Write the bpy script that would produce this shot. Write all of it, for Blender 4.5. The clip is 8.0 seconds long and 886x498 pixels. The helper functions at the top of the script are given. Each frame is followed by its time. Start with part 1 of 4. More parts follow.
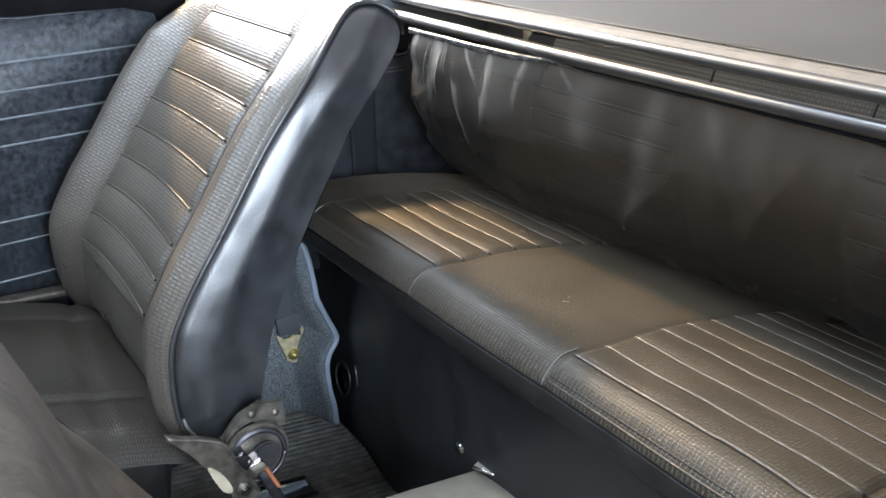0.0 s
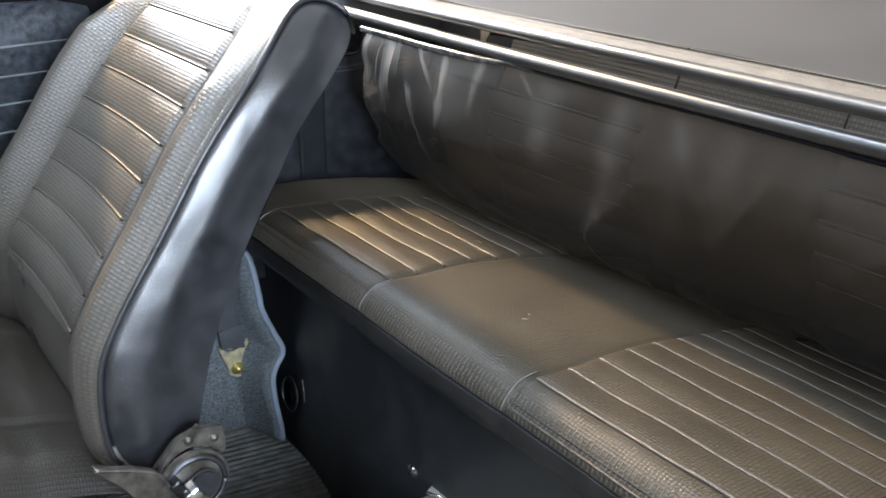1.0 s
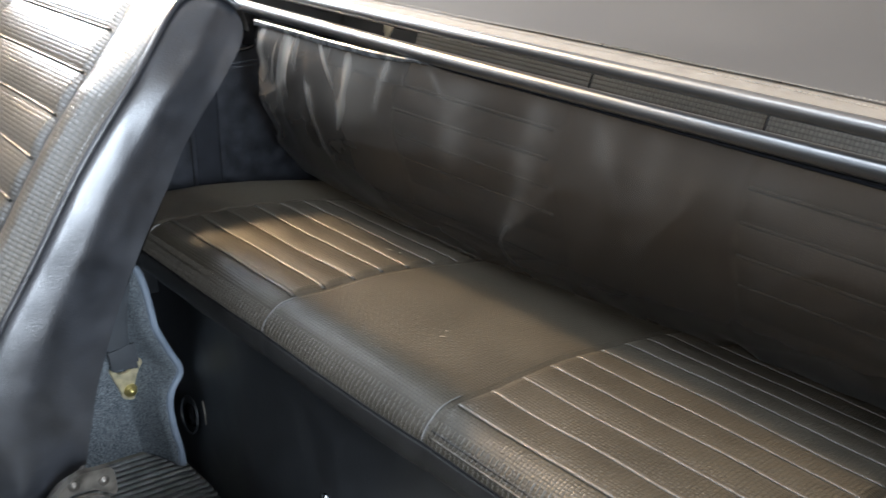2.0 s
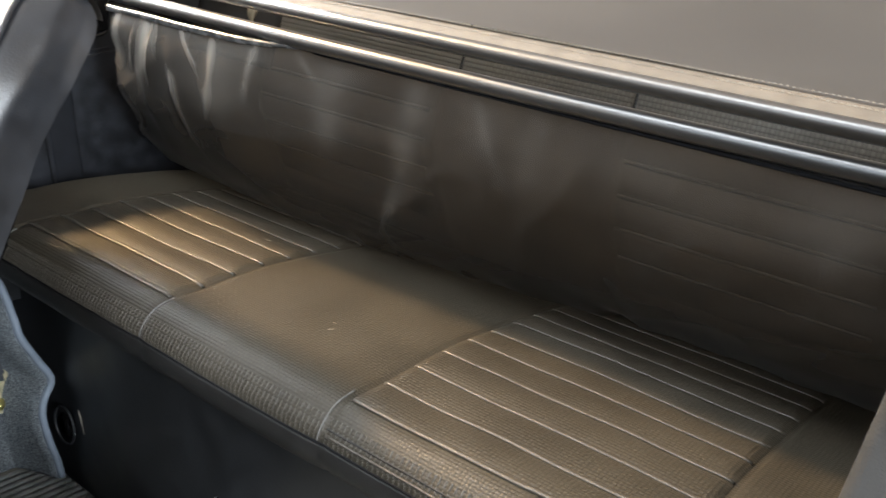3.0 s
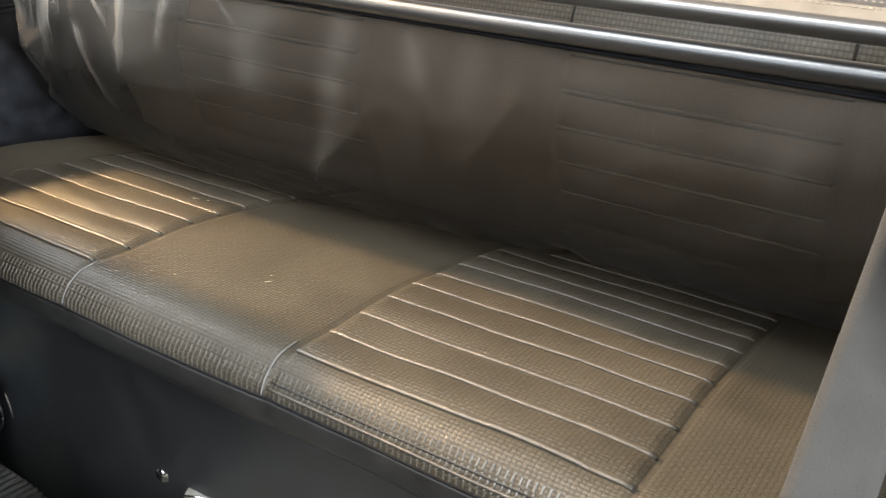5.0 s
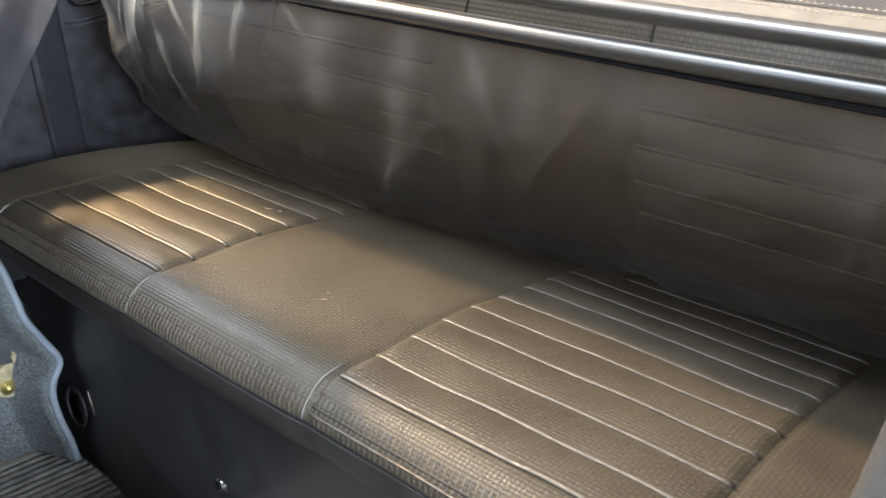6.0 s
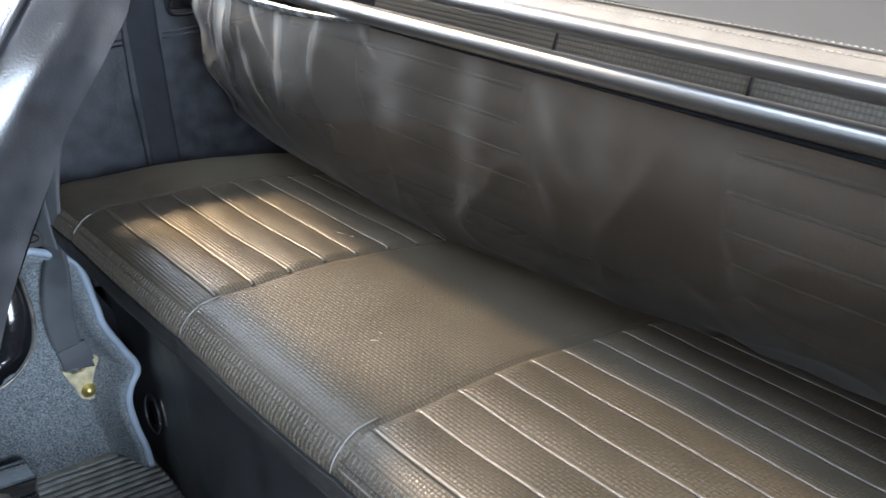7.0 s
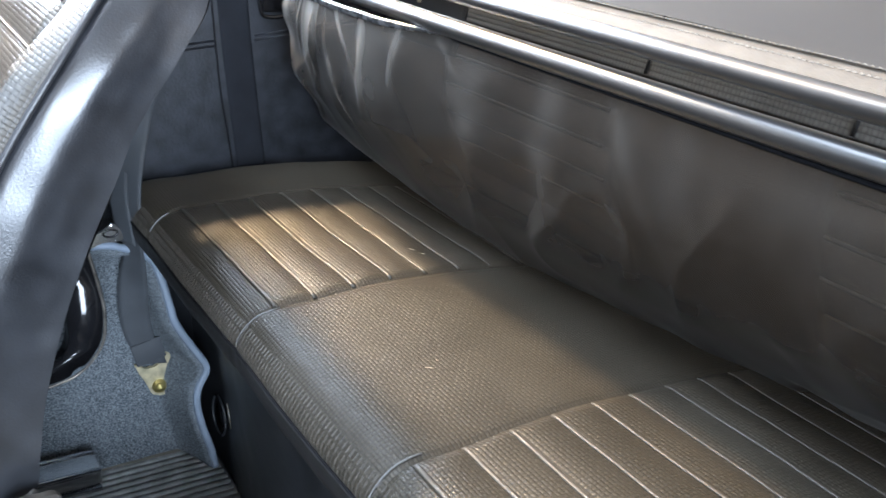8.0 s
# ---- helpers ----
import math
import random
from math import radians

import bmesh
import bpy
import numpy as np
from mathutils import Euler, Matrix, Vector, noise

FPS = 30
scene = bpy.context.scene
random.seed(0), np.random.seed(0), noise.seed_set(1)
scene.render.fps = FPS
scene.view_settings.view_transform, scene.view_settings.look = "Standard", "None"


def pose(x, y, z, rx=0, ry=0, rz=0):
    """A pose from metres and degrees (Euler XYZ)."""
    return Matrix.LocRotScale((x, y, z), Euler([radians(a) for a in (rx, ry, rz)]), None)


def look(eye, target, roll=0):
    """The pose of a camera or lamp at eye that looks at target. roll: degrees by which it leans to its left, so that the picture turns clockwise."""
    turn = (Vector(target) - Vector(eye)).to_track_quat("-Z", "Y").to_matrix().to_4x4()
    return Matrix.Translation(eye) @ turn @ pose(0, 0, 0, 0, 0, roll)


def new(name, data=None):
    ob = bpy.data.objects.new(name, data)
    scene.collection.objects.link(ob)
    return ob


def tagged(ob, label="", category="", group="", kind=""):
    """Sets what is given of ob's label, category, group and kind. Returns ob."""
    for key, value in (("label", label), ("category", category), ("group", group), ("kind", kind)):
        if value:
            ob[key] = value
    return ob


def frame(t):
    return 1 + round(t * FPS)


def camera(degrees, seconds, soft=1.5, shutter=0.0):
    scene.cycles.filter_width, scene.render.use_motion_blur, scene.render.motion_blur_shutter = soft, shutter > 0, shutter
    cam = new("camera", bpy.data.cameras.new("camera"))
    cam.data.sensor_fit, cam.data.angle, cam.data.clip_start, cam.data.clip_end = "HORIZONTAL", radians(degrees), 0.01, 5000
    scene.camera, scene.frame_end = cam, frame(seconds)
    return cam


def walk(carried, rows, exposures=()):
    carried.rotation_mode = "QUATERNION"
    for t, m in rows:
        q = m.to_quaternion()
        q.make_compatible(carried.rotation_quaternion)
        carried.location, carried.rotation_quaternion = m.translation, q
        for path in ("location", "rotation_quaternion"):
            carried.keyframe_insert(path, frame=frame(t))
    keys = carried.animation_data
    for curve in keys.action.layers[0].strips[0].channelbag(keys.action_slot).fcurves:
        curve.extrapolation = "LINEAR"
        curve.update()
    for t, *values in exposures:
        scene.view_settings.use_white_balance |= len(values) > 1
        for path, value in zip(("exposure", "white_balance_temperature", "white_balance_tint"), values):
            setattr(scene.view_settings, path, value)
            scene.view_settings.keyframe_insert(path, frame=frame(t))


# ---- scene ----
cam = camera(51.7, 8.0, shutter=0.5)
PATH = [
    (0, (0.7944, -0.6140, 0.8258), (-0.7492, 0.4839, 0.1840), 5.39),
    (0.5, (0.7661, -0.5897, 0.8273), (-0.7601, 0.5313, 0.1826), 5.65),
    (1, (0.7363, -0.5762, 0.8225), (-0.7450, 0.6066, 0.1853), 6.61),
    (2.5, (0.6491, -0.5239, 0.8327), (-0.5858, 0.9061, 0.1760), 6.74),
    (3, (0.6458, -0.5272, 0.8386), (-0.4726, 0.9877, 0.1636), 6.41),
    (3.5, (0.6365, -0.5167, 0.8255), (-0.3856, 1.0557, 0.1295), 5.84),
    (4, (0.6252, -0.5168, 0.8053), (-0.3128, 1.1016, 0.0972), 5.32),
    (5.5, (0.6361, -0.4799, 0.7937), (-0.4328, 1.0426, 0.0602), 3.37),
    (6, (0.6503, -0.4373, 0.8062), (-0.5456, 0.9843, 0.0664), 3.26),
    (6.5, (0.6507, -0.3927, 0.8217), (-0.6423, 0.9334, 0.0672), 3.30),
    (7, (0.6460, -0.3408, 0.8259), (-0.7486, 0.8766, 0.0696), 3.49),
    (7.5, (0.6385, -0.3073, 0.8287), (-0.8295, 0.8187, 0.0706), 4.00),
    (8, (0.6299, -0.2856, 0.8272), (-0.9022, 0.7533, 0.0702), 4.77),
]
EXPOSURES = [(0, 0.84, 6050, 10), (1, 0.79, 6050, 10), (2.5, 0.78, 6350, 10), (3.5, 0.79, 6950, 10), (4, 0.98, 7050, 10), (5.5, 1.36, 6650, 10), (6.5, 1.33, 6200, 10), (7.2, 1.23, 5800, 10), (8, 1.09, 5750, 10)]
walk(cam, [(t, look(eye, target, roll)) for t, eye, target, roll in PATH], EXPOSURES)

# ---- world, sun, exposure ----
world = bpy.data.worlds.new("sky")
scene.world = world
world.use_nodes = True
wn, wl = world.node_tree.nodes, world.node_tree.links
sky = wn.new("ShaderNodeTexSky")
sky.sky_type = "NISHITA"
sky.sun_disc = False
sky.sun_elevation, sky.sun_rotation = radians(35), radians(120)
sky.dust_density = 3.0
wl.new(sky.outputs["Color"], wn["Background"].inputs["Color"])
wn["Background"].inputs["Strength"].default_value = 0.12


def area(name, eye, target, width, height, watts, colour):
    lamp = new(name, bpy.data.lights.new(name, "AREA"))
    lamp.data.shape, lamp.data.size, lamp.data.size_y = "RECTANGLE", width, height
    lamp.data.energy, lamp.data.color = watts, colour
    lamp.matrix_world = look(eye, target)
    return lamp


# unseen lights added ahead, on both sides and above; warm one inferred from shadows
area("added_front_light", (0.2, -3.45, 2.45), (0.2, 0, 0.9), 4.4, 1.5, 54, (0.80, 0.90, 1.0))
area("added_door_side_light", (2.95, -0.62, 1.10), (0, -0.5, 0.9), 1.3, 1.4, 120, (0.80, 0.90, 1.0))
area("added_far_side_light", (-3.15, 0.50, 1.95), (0, 0.50, 1.6), 3.5, 1.4, 250, (0.84, 0.92, 1.0))
area("added_overhead_light", (-0.9, -1.8, 3.62), (-0.9, -1.799, 0), 2.4, 1.6, 132, (0.86, 0.93, 1.0))
area("inferred_warm_light", (-2.94, -0.27, 2.92), (0.1, 0.15, 0.42), 0.28, 0.28, 320, (1.0, 0.69, 0.37))


# ---- materials ----
def mat(name, colour, rough=0.5, metal=0.0, vary=0.25, scale=30.0, bump=0.15, fine=400.0, spec=0.5, depth=0.001):
    """A surface with broad stains and fine grain."""
    m = bpy.data.materials.new(name)
    m.use_nodes = True
    n, l = m.node_tree.nodes, m.node_tree.links
    b = n["Principled BSDF"]
    tc = n.new("ShaderNodeTexCoord")
    n1, n2 = n.new("ShaderNodeTexNoise"), n.new("ShaderNodeTexNoise")
    n1.inputs["Scale"].default_value, n2.inputs["Scale"].default_value = scale, fine
    n1.inputs["Detail"].default_value = 4
    l.new(tc.outputs["Object"], n1.inputs["Vector"])
    l.new(tc.outputs["Object"], n2.inputs["Vector"])
    ramp = n.new("ShaderNodeMapRange")
    ramp.inputs["From Min"].default_value, ramp.inputs["From Max"].default_value = 0.3, 0.7
    ramp.inputs["To Min"].default_value, ramp.inputs["To Max"].default_value = 1 - vary, 1 + vary
    l.new(n1.outputs["Fac"], ramp.inputs["Value"])
    mul = n.new("ShaderNodeVectorMath")
    mul.operation = "SCALE"
    mul.inputs[0].default_value = colour
    l.new(ramp.outputs["Result"], mul.inputs["Scale"])
    l.new(mul.outputs["Vector"], b.inputs["Base Color"])
    r2 = n.new("ShaderNodeMapRange")
    r2.inputs["To Min"].default_value, r2.inputs["To Max"].default_value = max(rough - 0.1, 0.02), min(rough + 0.1, 1)
    l.new(n1.outputs["Fac"], r2.inputs["Value"])
    l.new(r2.outputs["Result"], b.inputs["Roughness"])
    b.inputs["Metallic"].default_value = metal
    b.inputs["Specular IOR Level"].default_value = spec
    if bump:
        bp = n.new("ShaderNodeBump")
        bp.inputs["Strength"].default_value, bp.inputs["Distance"].default_value = bump, depth
        l.new(n2.outputs["Fac"], bp.inputs["Height"])
        l.new(bp.outputs["Normal"], b.inputs["Normal"])
    return m


def weave(name, colour, high, rough=0.45, width=0.0062, row=0.0042, bump=0.45, vary=0.18, spec=0.5):
    """Basket-weave vinyl laid out on UV metres: strands that pass over and under one another."""
    m = mat(name, colour, rough, vary=vary, scale=9.0, bump=0, spec=spec)
    n, l = m.node_tree.nodes, m.node_tree.links
    b = n["Principled BSDF"]
    uv, sp = n.new("ShaderNodeUVMap"), n.new("ShaderNodeSeparateXYZ")
    l.new(uv.outputs["UV"], sp.inputs["Vector"])

    def op(kind, a, c=None, clamp=False):
        q = n.new("ShaderNodeMath")
        q.operation, q.use_clamp = kind, clamp
        for k, v in enumerate((a, c)):
            if isinstance(v, (int, float)):
                q.inputs[k].default_value = v
            elif v is not None:
                l.new(v, q.inputs[k])
        return q.outputs["Value"]
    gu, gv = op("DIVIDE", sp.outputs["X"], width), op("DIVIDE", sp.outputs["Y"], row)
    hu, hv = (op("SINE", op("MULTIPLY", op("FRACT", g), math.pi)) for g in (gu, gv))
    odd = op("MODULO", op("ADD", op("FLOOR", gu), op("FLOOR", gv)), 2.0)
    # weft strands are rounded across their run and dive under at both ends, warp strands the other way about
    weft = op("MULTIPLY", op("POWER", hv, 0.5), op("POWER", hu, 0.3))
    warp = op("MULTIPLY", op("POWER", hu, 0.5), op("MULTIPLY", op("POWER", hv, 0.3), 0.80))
    pick = n.new("ShaderNodeMix")
    l.new(odd, pick.inputs[0])
    l.new(weft, pick.inputs[2])
    l.new(warp, pick.inputs[3])
    high_part = pick.outputs[0]
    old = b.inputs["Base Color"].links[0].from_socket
    # colour darkens towards the grooves, in place of shade between the strands
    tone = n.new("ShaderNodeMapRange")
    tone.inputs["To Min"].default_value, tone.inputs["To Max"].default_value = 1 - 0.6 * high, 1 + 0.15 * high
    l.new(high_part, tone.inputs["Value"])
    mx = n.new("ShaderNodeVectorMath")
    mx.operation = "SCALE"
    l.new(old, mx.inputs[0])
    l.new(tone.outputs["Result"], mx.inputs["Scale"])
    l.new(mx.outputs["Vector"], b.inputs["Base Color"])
    nz, tc = n.new("ShaderNodeTexNoise"), n.new("ShaderNodeTexCoord")
    nz.inputs["Scale"].default_value = 900
    l.new(tc.outputs["Object"], nz.inputs["Vector"])
    bp = n.new("ShaderNodeBump")
    bp.inputs["Strength"].default_value, bp.inputs["Distance"].default_value = bump, 0.0009
    l.new(op("ADD", high_part, op("MULTIPLY", nz.outputs["Fac"], 0.2)), bp.inputs["Height"])
    l.new(bp.outputs["Normal"], b.inputs["Normal"])
    return m


def two_tone(name, dark, light, scale, rough=0.95, bump=0.8, lo=0.42, hi=0.6):
    """Flecked pile: two yarn colours mixed by fine noise."""
    m = mat(name, dark, rough, bump=bump, fine=scale, depth=0.002, spec=0.15)
    n, l = m.node_tree.nodes, m.node_tree.links
    nz, tc, mx, mr = n.new("ShaderNodeTexNoise"), n.new("ShaderNodeTexCoord"), n.new("ShaderNodeMix"), n.new("ShaderNodeMapRange")
    nz.inputs["Scale"].default_value, nz.inputs["Detail"].default_value = scale, 2
    mr.inputs["From Min"].default_value, mr.inputs["From Max"].default_value = lo, hi
    mx.data_type = "RGBA"
    l.new(tc.outputs["Object"], nz.inputs["Vector"])
    l.new(nz.outputs["Fac"], mr.inputs["Value"])
    l.new(mr.outputs["Result"], mx.inputs[0])
    l.new(n["Principled BSDF"].inputs["Base Color"].links[0].from_socket, mx.inputs[6])
    mx.inputs[7].default_value = (*light, 1)
    l.new(mx.outputs[2], n["Principled BSDF"].inputs["Base Color"])
    return m


def thin_cloth(m, through_colour):
    """Lets some of the daylight through the thin cloth."""
    n, l = m.node_tree.nodes, m.node_tree.links
    t, mx = n.new("ShaderNodeBsdfTranslucent"), n.new("ShaderNodeMixShader")
    t.inputs["Color"].default_value = (*through_colour, 1)
    mx.inputs["Fac"].default_value = 0.4
    l.new(n["Principled BSDF"].outputs["BSDF"], mx.inputs[1])
    l.new(t.outputs["BSDF"], mx.inputs[2])
    l.new(mx.outputs["Shader"], n["Material Output"].inputs["Surface"])
    return m


def film(name):
    """Clear plastic sheet: see-through and smoky, with a soft gloss, a little haze and pale streaks painted for
    reflections.
    """
    m = bpy.data.materials.new(name)
    m.use_nodes = True
    n, l = m.node_tree.nodes, m.node_tree.links
    b = n["Principled BSDF"]
    b.inputs["Roughness"].default_value = 0.42
    b.inputs["Specular IOR Level"].default_value = 0.35
    tr, gl, fr = n.new("ShaderNodeBsdfTransparent"), n.new("ShaderNodeBsdfGlossy"), n.new("ShaderNodeFresnel")
    mx, my = n.new("ShaderNodeMixShader"), n.new("ShaderNodeMixShader")
    nz, mr, tc = n.new("ShaderNodeTexNoise"), n.new("ShaderNodeMapRange"), n.new("ShaderNodeTexCoord")
    tr.inputs["Color"].default_value = (0.72, 0.66, 0.59, 1)
    gl.inputs["Roughness"].default_value = 0.42
    fr.inputs["IOR"].default_value = 1.20
    nz.inputs["Scale"].default_value, nz.inputs["Detail"].default_value = 6, 5
    mr.inputs["From Min"].default_value, mr.inputs["From Max"].default_value = 0.3, 0.7
    mr.inputs["To Min"].default_value, mr.inputs["To Max"].default_value = 0.15, 0.28
    l.new(tc.outputs["Object"], nz.inputs["Vector"])
    l.new(nz.outputs["Fac"], mr.inputs["Value"])
    # pale tone from this attribute stands in for reflections on the folds
    at = n.new("ShaderNodeAttribute")
    at.attribute_name = "fold_gloss"
    ma = n.new("ShaderNodeMath")
    ma.operation, ma.use_clamp = "MULTIPLY_ADD", True
    ma.inputs[1].default_value = 0.42
    l.new(at.outputs["Fac"], ma.inputs[0])
    l.new(mr.outputs["Result"], ma.inputs[2])
    l.new(ma.outputs["Value"], mx.inputs["Fac"])
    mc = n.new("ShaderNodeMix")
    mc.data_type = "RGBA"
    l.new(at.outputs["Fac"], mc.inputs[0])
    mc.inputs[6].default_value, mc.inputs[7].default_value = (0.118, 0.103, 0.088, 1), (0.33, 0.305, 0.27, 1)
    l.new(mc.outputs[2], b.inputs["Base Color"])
    l.new(tr.outputs["BSDF"], mx.inputs[1])
    l.new(b.outputs["BSDF"], mx.inputs[2])
    l.new(fr.outputs["Fac"], my.inputs["Fac"])
    l.new(mx.outputs["Shader"], my.inputs[1])
    l.new(gl.outputs["BSDF"], my.inputs[2])
    l.new(my.outputs["Shader"], n["Material Output"].inputs["Surface"])
    return m


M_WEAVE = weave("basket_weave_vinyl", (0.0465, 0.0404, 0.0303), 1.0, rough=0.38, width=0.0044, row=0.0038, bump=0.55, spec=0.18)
M_RIB = mat("raised_weave_vinyl", (0.052, 0.0455, 0.037), 0.36, vary=0.4, scale=160, bump=0.2, fine=900, spec=0.45)
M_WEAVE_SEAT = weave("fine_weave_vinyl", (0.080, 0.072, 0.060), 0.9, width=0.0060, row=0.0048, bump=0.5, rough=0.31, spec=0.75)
# darker copy of the seat weave, shade put into the cushion's colour
M_SEATSHADE = weave("shaded_cushion_vinyl", (0.027, 0.0235, 0.0185), 0.8, width=0.0060, row=0.0036, bump=0.4, rough=0.42)
# weave kept faint to imitate the blur of the film in front
M_SQUAB = weave("faint_weave_vinyl", (0.090, 0.076, 0.061), 0.35, rough=0.5, bump=0.14)
M_WELT = mat("welt_vinyl", (0.056, 0.0495, 0.040), 0.42, vary=0.2, scale=60, bump=0.4, fine=900)
M_LITBAND = weave("lit_band_weave", (0.22, 0.22, 0.21), 0.9, width=0.005, row=0.006, bump=0.8)
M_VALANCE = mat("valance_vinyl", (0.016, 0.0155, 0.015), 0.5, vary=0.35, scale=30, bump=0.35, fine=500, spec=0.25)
M_SEAM = mat("seam_thread", (0.13, 0.127, 0.122), 0.6, bump=0.3)
M_VINYL = mat("smooth_black_vinyl", (0.016, 0.017, 0.020), 0.36, vary=0.4, scale=28, bump=0.30, fine=460, spec=0.65)
M_VINYL.node_tree.nodes["Principled BSDF"].inputs["Coat Weight"].default_value = 0.5
M_VINYL.node_tree.nodes["Principled BSDF"].inputs["Coat Roughness"].default_value = 0.28
M_SIDE = mat("blue_black_side_vinyl", (0.0112, 0.0125, 0.0160), 0.5, vary=0.55, scale=42, bump=0.5, fine=240, spec=0.32)
M_STRIP = mat("matte_black_strip", (0.011, 0.012, 0.015), 0.8, vary=0.2, bump=0.3, fine=500, spec=0.15)
M_DOOR = mat("door_card_vinyl", (0.040, 0.046, 0.055), 0.45, vary=0.55, scale=110, bump=0.9, fine=170)
M_DOORLINE = mat("door_card_weld_line", (0.16, 0.18, 0.2), 0.5, bump=0.2)
M_PANEL = mat("satin_black_panel", (0.014, 0.015, 0.017), 0.42, vary=0.35, scale=20, bump=0.15, fine=200)
M_CARPET = two_tone("blue_grey_carpet", (0.046, 0.054, 0.061), (0.175, 0.192, 0.206), 480, lo=0.36, hi=0.68)
M_BIND = mat("pale_blue_binding", (0.17, 0.203, 0.25), 0.6, vary=0.15, bump=0.3)
M_MAT = mat("black_rubber_mat", (0.19, 0.192, 0.183), 0.85, vary=0.4, scale=40, bump=0.4, fine=500)
M_MATEDGE = mat("grey_brown_mat_edge", (0.13, 0.12, 0.1), 0.8, bump=0.4)
M_CHROME = mat("chrome", (0.80, 0.80, 0.81), 0.14, 1.0, vary=0.1, bump=0.05)
M_STEEL = mat("worn_steel", (0.14, 0.128, 0.112), 0.46, 0.85, vary=0.5, scale=60, bump=0.2)
M_TAB = mat("dull_grey_plate", (0.28, 0.27, 0.24), 0.5, 0.3, vary=0.25, scale=70, bump=0.2)
M_ZINC = mat("yellow_zinc_plate", (0.62, 0.55, 0.36), 0.4, 0.7, vary=0.3, scale=80, bump=0.2)
M_BRASS = mat("yellow_zinc_bolt", (0.7, 0.58, 0.22), 0.3, 0.9, vary=0.2, bump=0.1)
M_RAIL = mat("satin_dark_rail", (0.020, 0.019, 0.018), 0.32, 0.0, vary=0.1, scale=4, bump=0.02, spec=0.65)
M_RAIL.node_tree.nodes["Principled BSDF"].inputs["Coat Weight"].default_value = 0.8
M_RAIL.node_tree.nodes["Principled BSDF"].inputs["Coat Roughness"].default_value = 0.34
M_COVER = thin_cloth(mat("grey_top_cloth", (0.075, 0.073, 0.071), 0.75, vary=0.1, scale=5, bump=0.25, fine=700, spec=0.2), (0.30, 0.29, 0.27))
M_SCUFF = mat("pale_scuff", (0.17, 0.148, 0.11), 0.8, bump=0.1)
M_TRIM = mat("pale_edge_binding", (0.12, 0.108, 0.092), 0.7, vary=0.15, scale=50, bump=0.4, fine=800, spec=0.25)
M_STITCH = mat("pale_stitches", (0.17, 0.157, 0.137), 0.7, bump=0.1, spec=0.2)
M_BELT = mat("grey_webbing", (0.030, 0.0285, 0.0265), 0.8, vary=0.12, scale=30, bump=0.6, fine=700, spec=0.15)
M_BELTD = mat("dark_webbing", (0.040, 0.044, 0.049), 0.7, vary=0.15, scale=30, bump=0.6, fine=700)
M_PLASTIC = mat("gloss_black_plastic", (0.008, 0.008, 0.009), 0.15, vary=0.2, bump=0.02)
M_TUNNEL = mat("khaki_tunnel_cover", (0.17, 0.155, 0.125), 0.7, vary=0.25, scale=20, bump=0.4)
M_FILM = film("clear_window_plastic")
M_HEM = mat("pale_film_hem", (0.065, 0.065, 0.065), 0.27, vary=0.6, scale=60, bump=0.3)
M_PIPING = mat("piping_vinyl", (0.03, 0.03, 0.032), 0.30, vary=0.15, bump=0.2)
M_DARKSTEEL = mat("dark_steel", (0.09, 0.09, 0.10), 0.4, 0.9, vary=0.3, scale=60, bump=0.1)
M_CREAM = mat("cream_plastic", (0.5, 0.45, 0.34), 0.5, bump=0.1)
M_FELT = mat("black_felt", (0.01, 0.01, 0.011), 0.95, vary=0.2, bump=0.3, spec=0.05)
M_BACK = mat("matte_backing_cloth", (0.0150, 0.0140, 0.0132), 0.85, vary=0.8, scale=30, bump=0.5, fine=160, spec=0.1, depth=0.002)
M_ORANGE = mat("orange_wire", (0.32, 0.12, 0.055), 0.6, bump=0.1)
M_RUST = mat("brown_rust", (0.10, 0.042, 0.018), 0.9, vary=0.5, scale=220, bump=0.5, fine=500)
M_GROUND = mat("grey_concrete_ground", (0.085, 0.082, 0.078), 0.9, vary=0.3, scale=3, bump=0.3, fine=60)
M_PLASTER = mat("grey_plaster", (0.42, 0.41, 0.40), 0.85, vary=0.1, scale=2, bump=0.2, fine=80)
M_DARKWALL = mat("dark_unseen_wall", (0.085, 0.07, 0.055), 0.8, vary=0.3, scale=4, bump=0.3, fine=60)
M_PAINT = mat("dark_body_paint", (0.02, 0.022, 0.026), 0.2, vary=0.1, bump=0.02)


# ---- mesh builders ----
def thing(name, at=(0, 0, 0)):
    e = new(name)
    e.empty_display_size = 0.05
    e.location = at
    return e


def obj(name, me, material, parent=None, label="", smooth=True):
    me.materials.append(material)
    if smooth:
        me.polygons.foreach_set("use_smooth", [True] * len(me.polygons))
    ob = new(name, me)
    if parent is not None:
        ob.parent = parent
        base = Vector((0, 0, 0))
        up = parent
        while up is not None:
            base += up.location
            up = up.parent
        ob.location = -base
    if label:
        ob["label"] = label
    return ob


def part(name, bm, material, parent=None, label="", smooth=True):
    bmesh.ops.recalc_face_normals(bm, faces=bm.faces)
    me = bpy.data.meshes.new(name)
    bm.to_mesh(me)
    bm.free()
    return obj(name, me, material, parent, label, smooth)


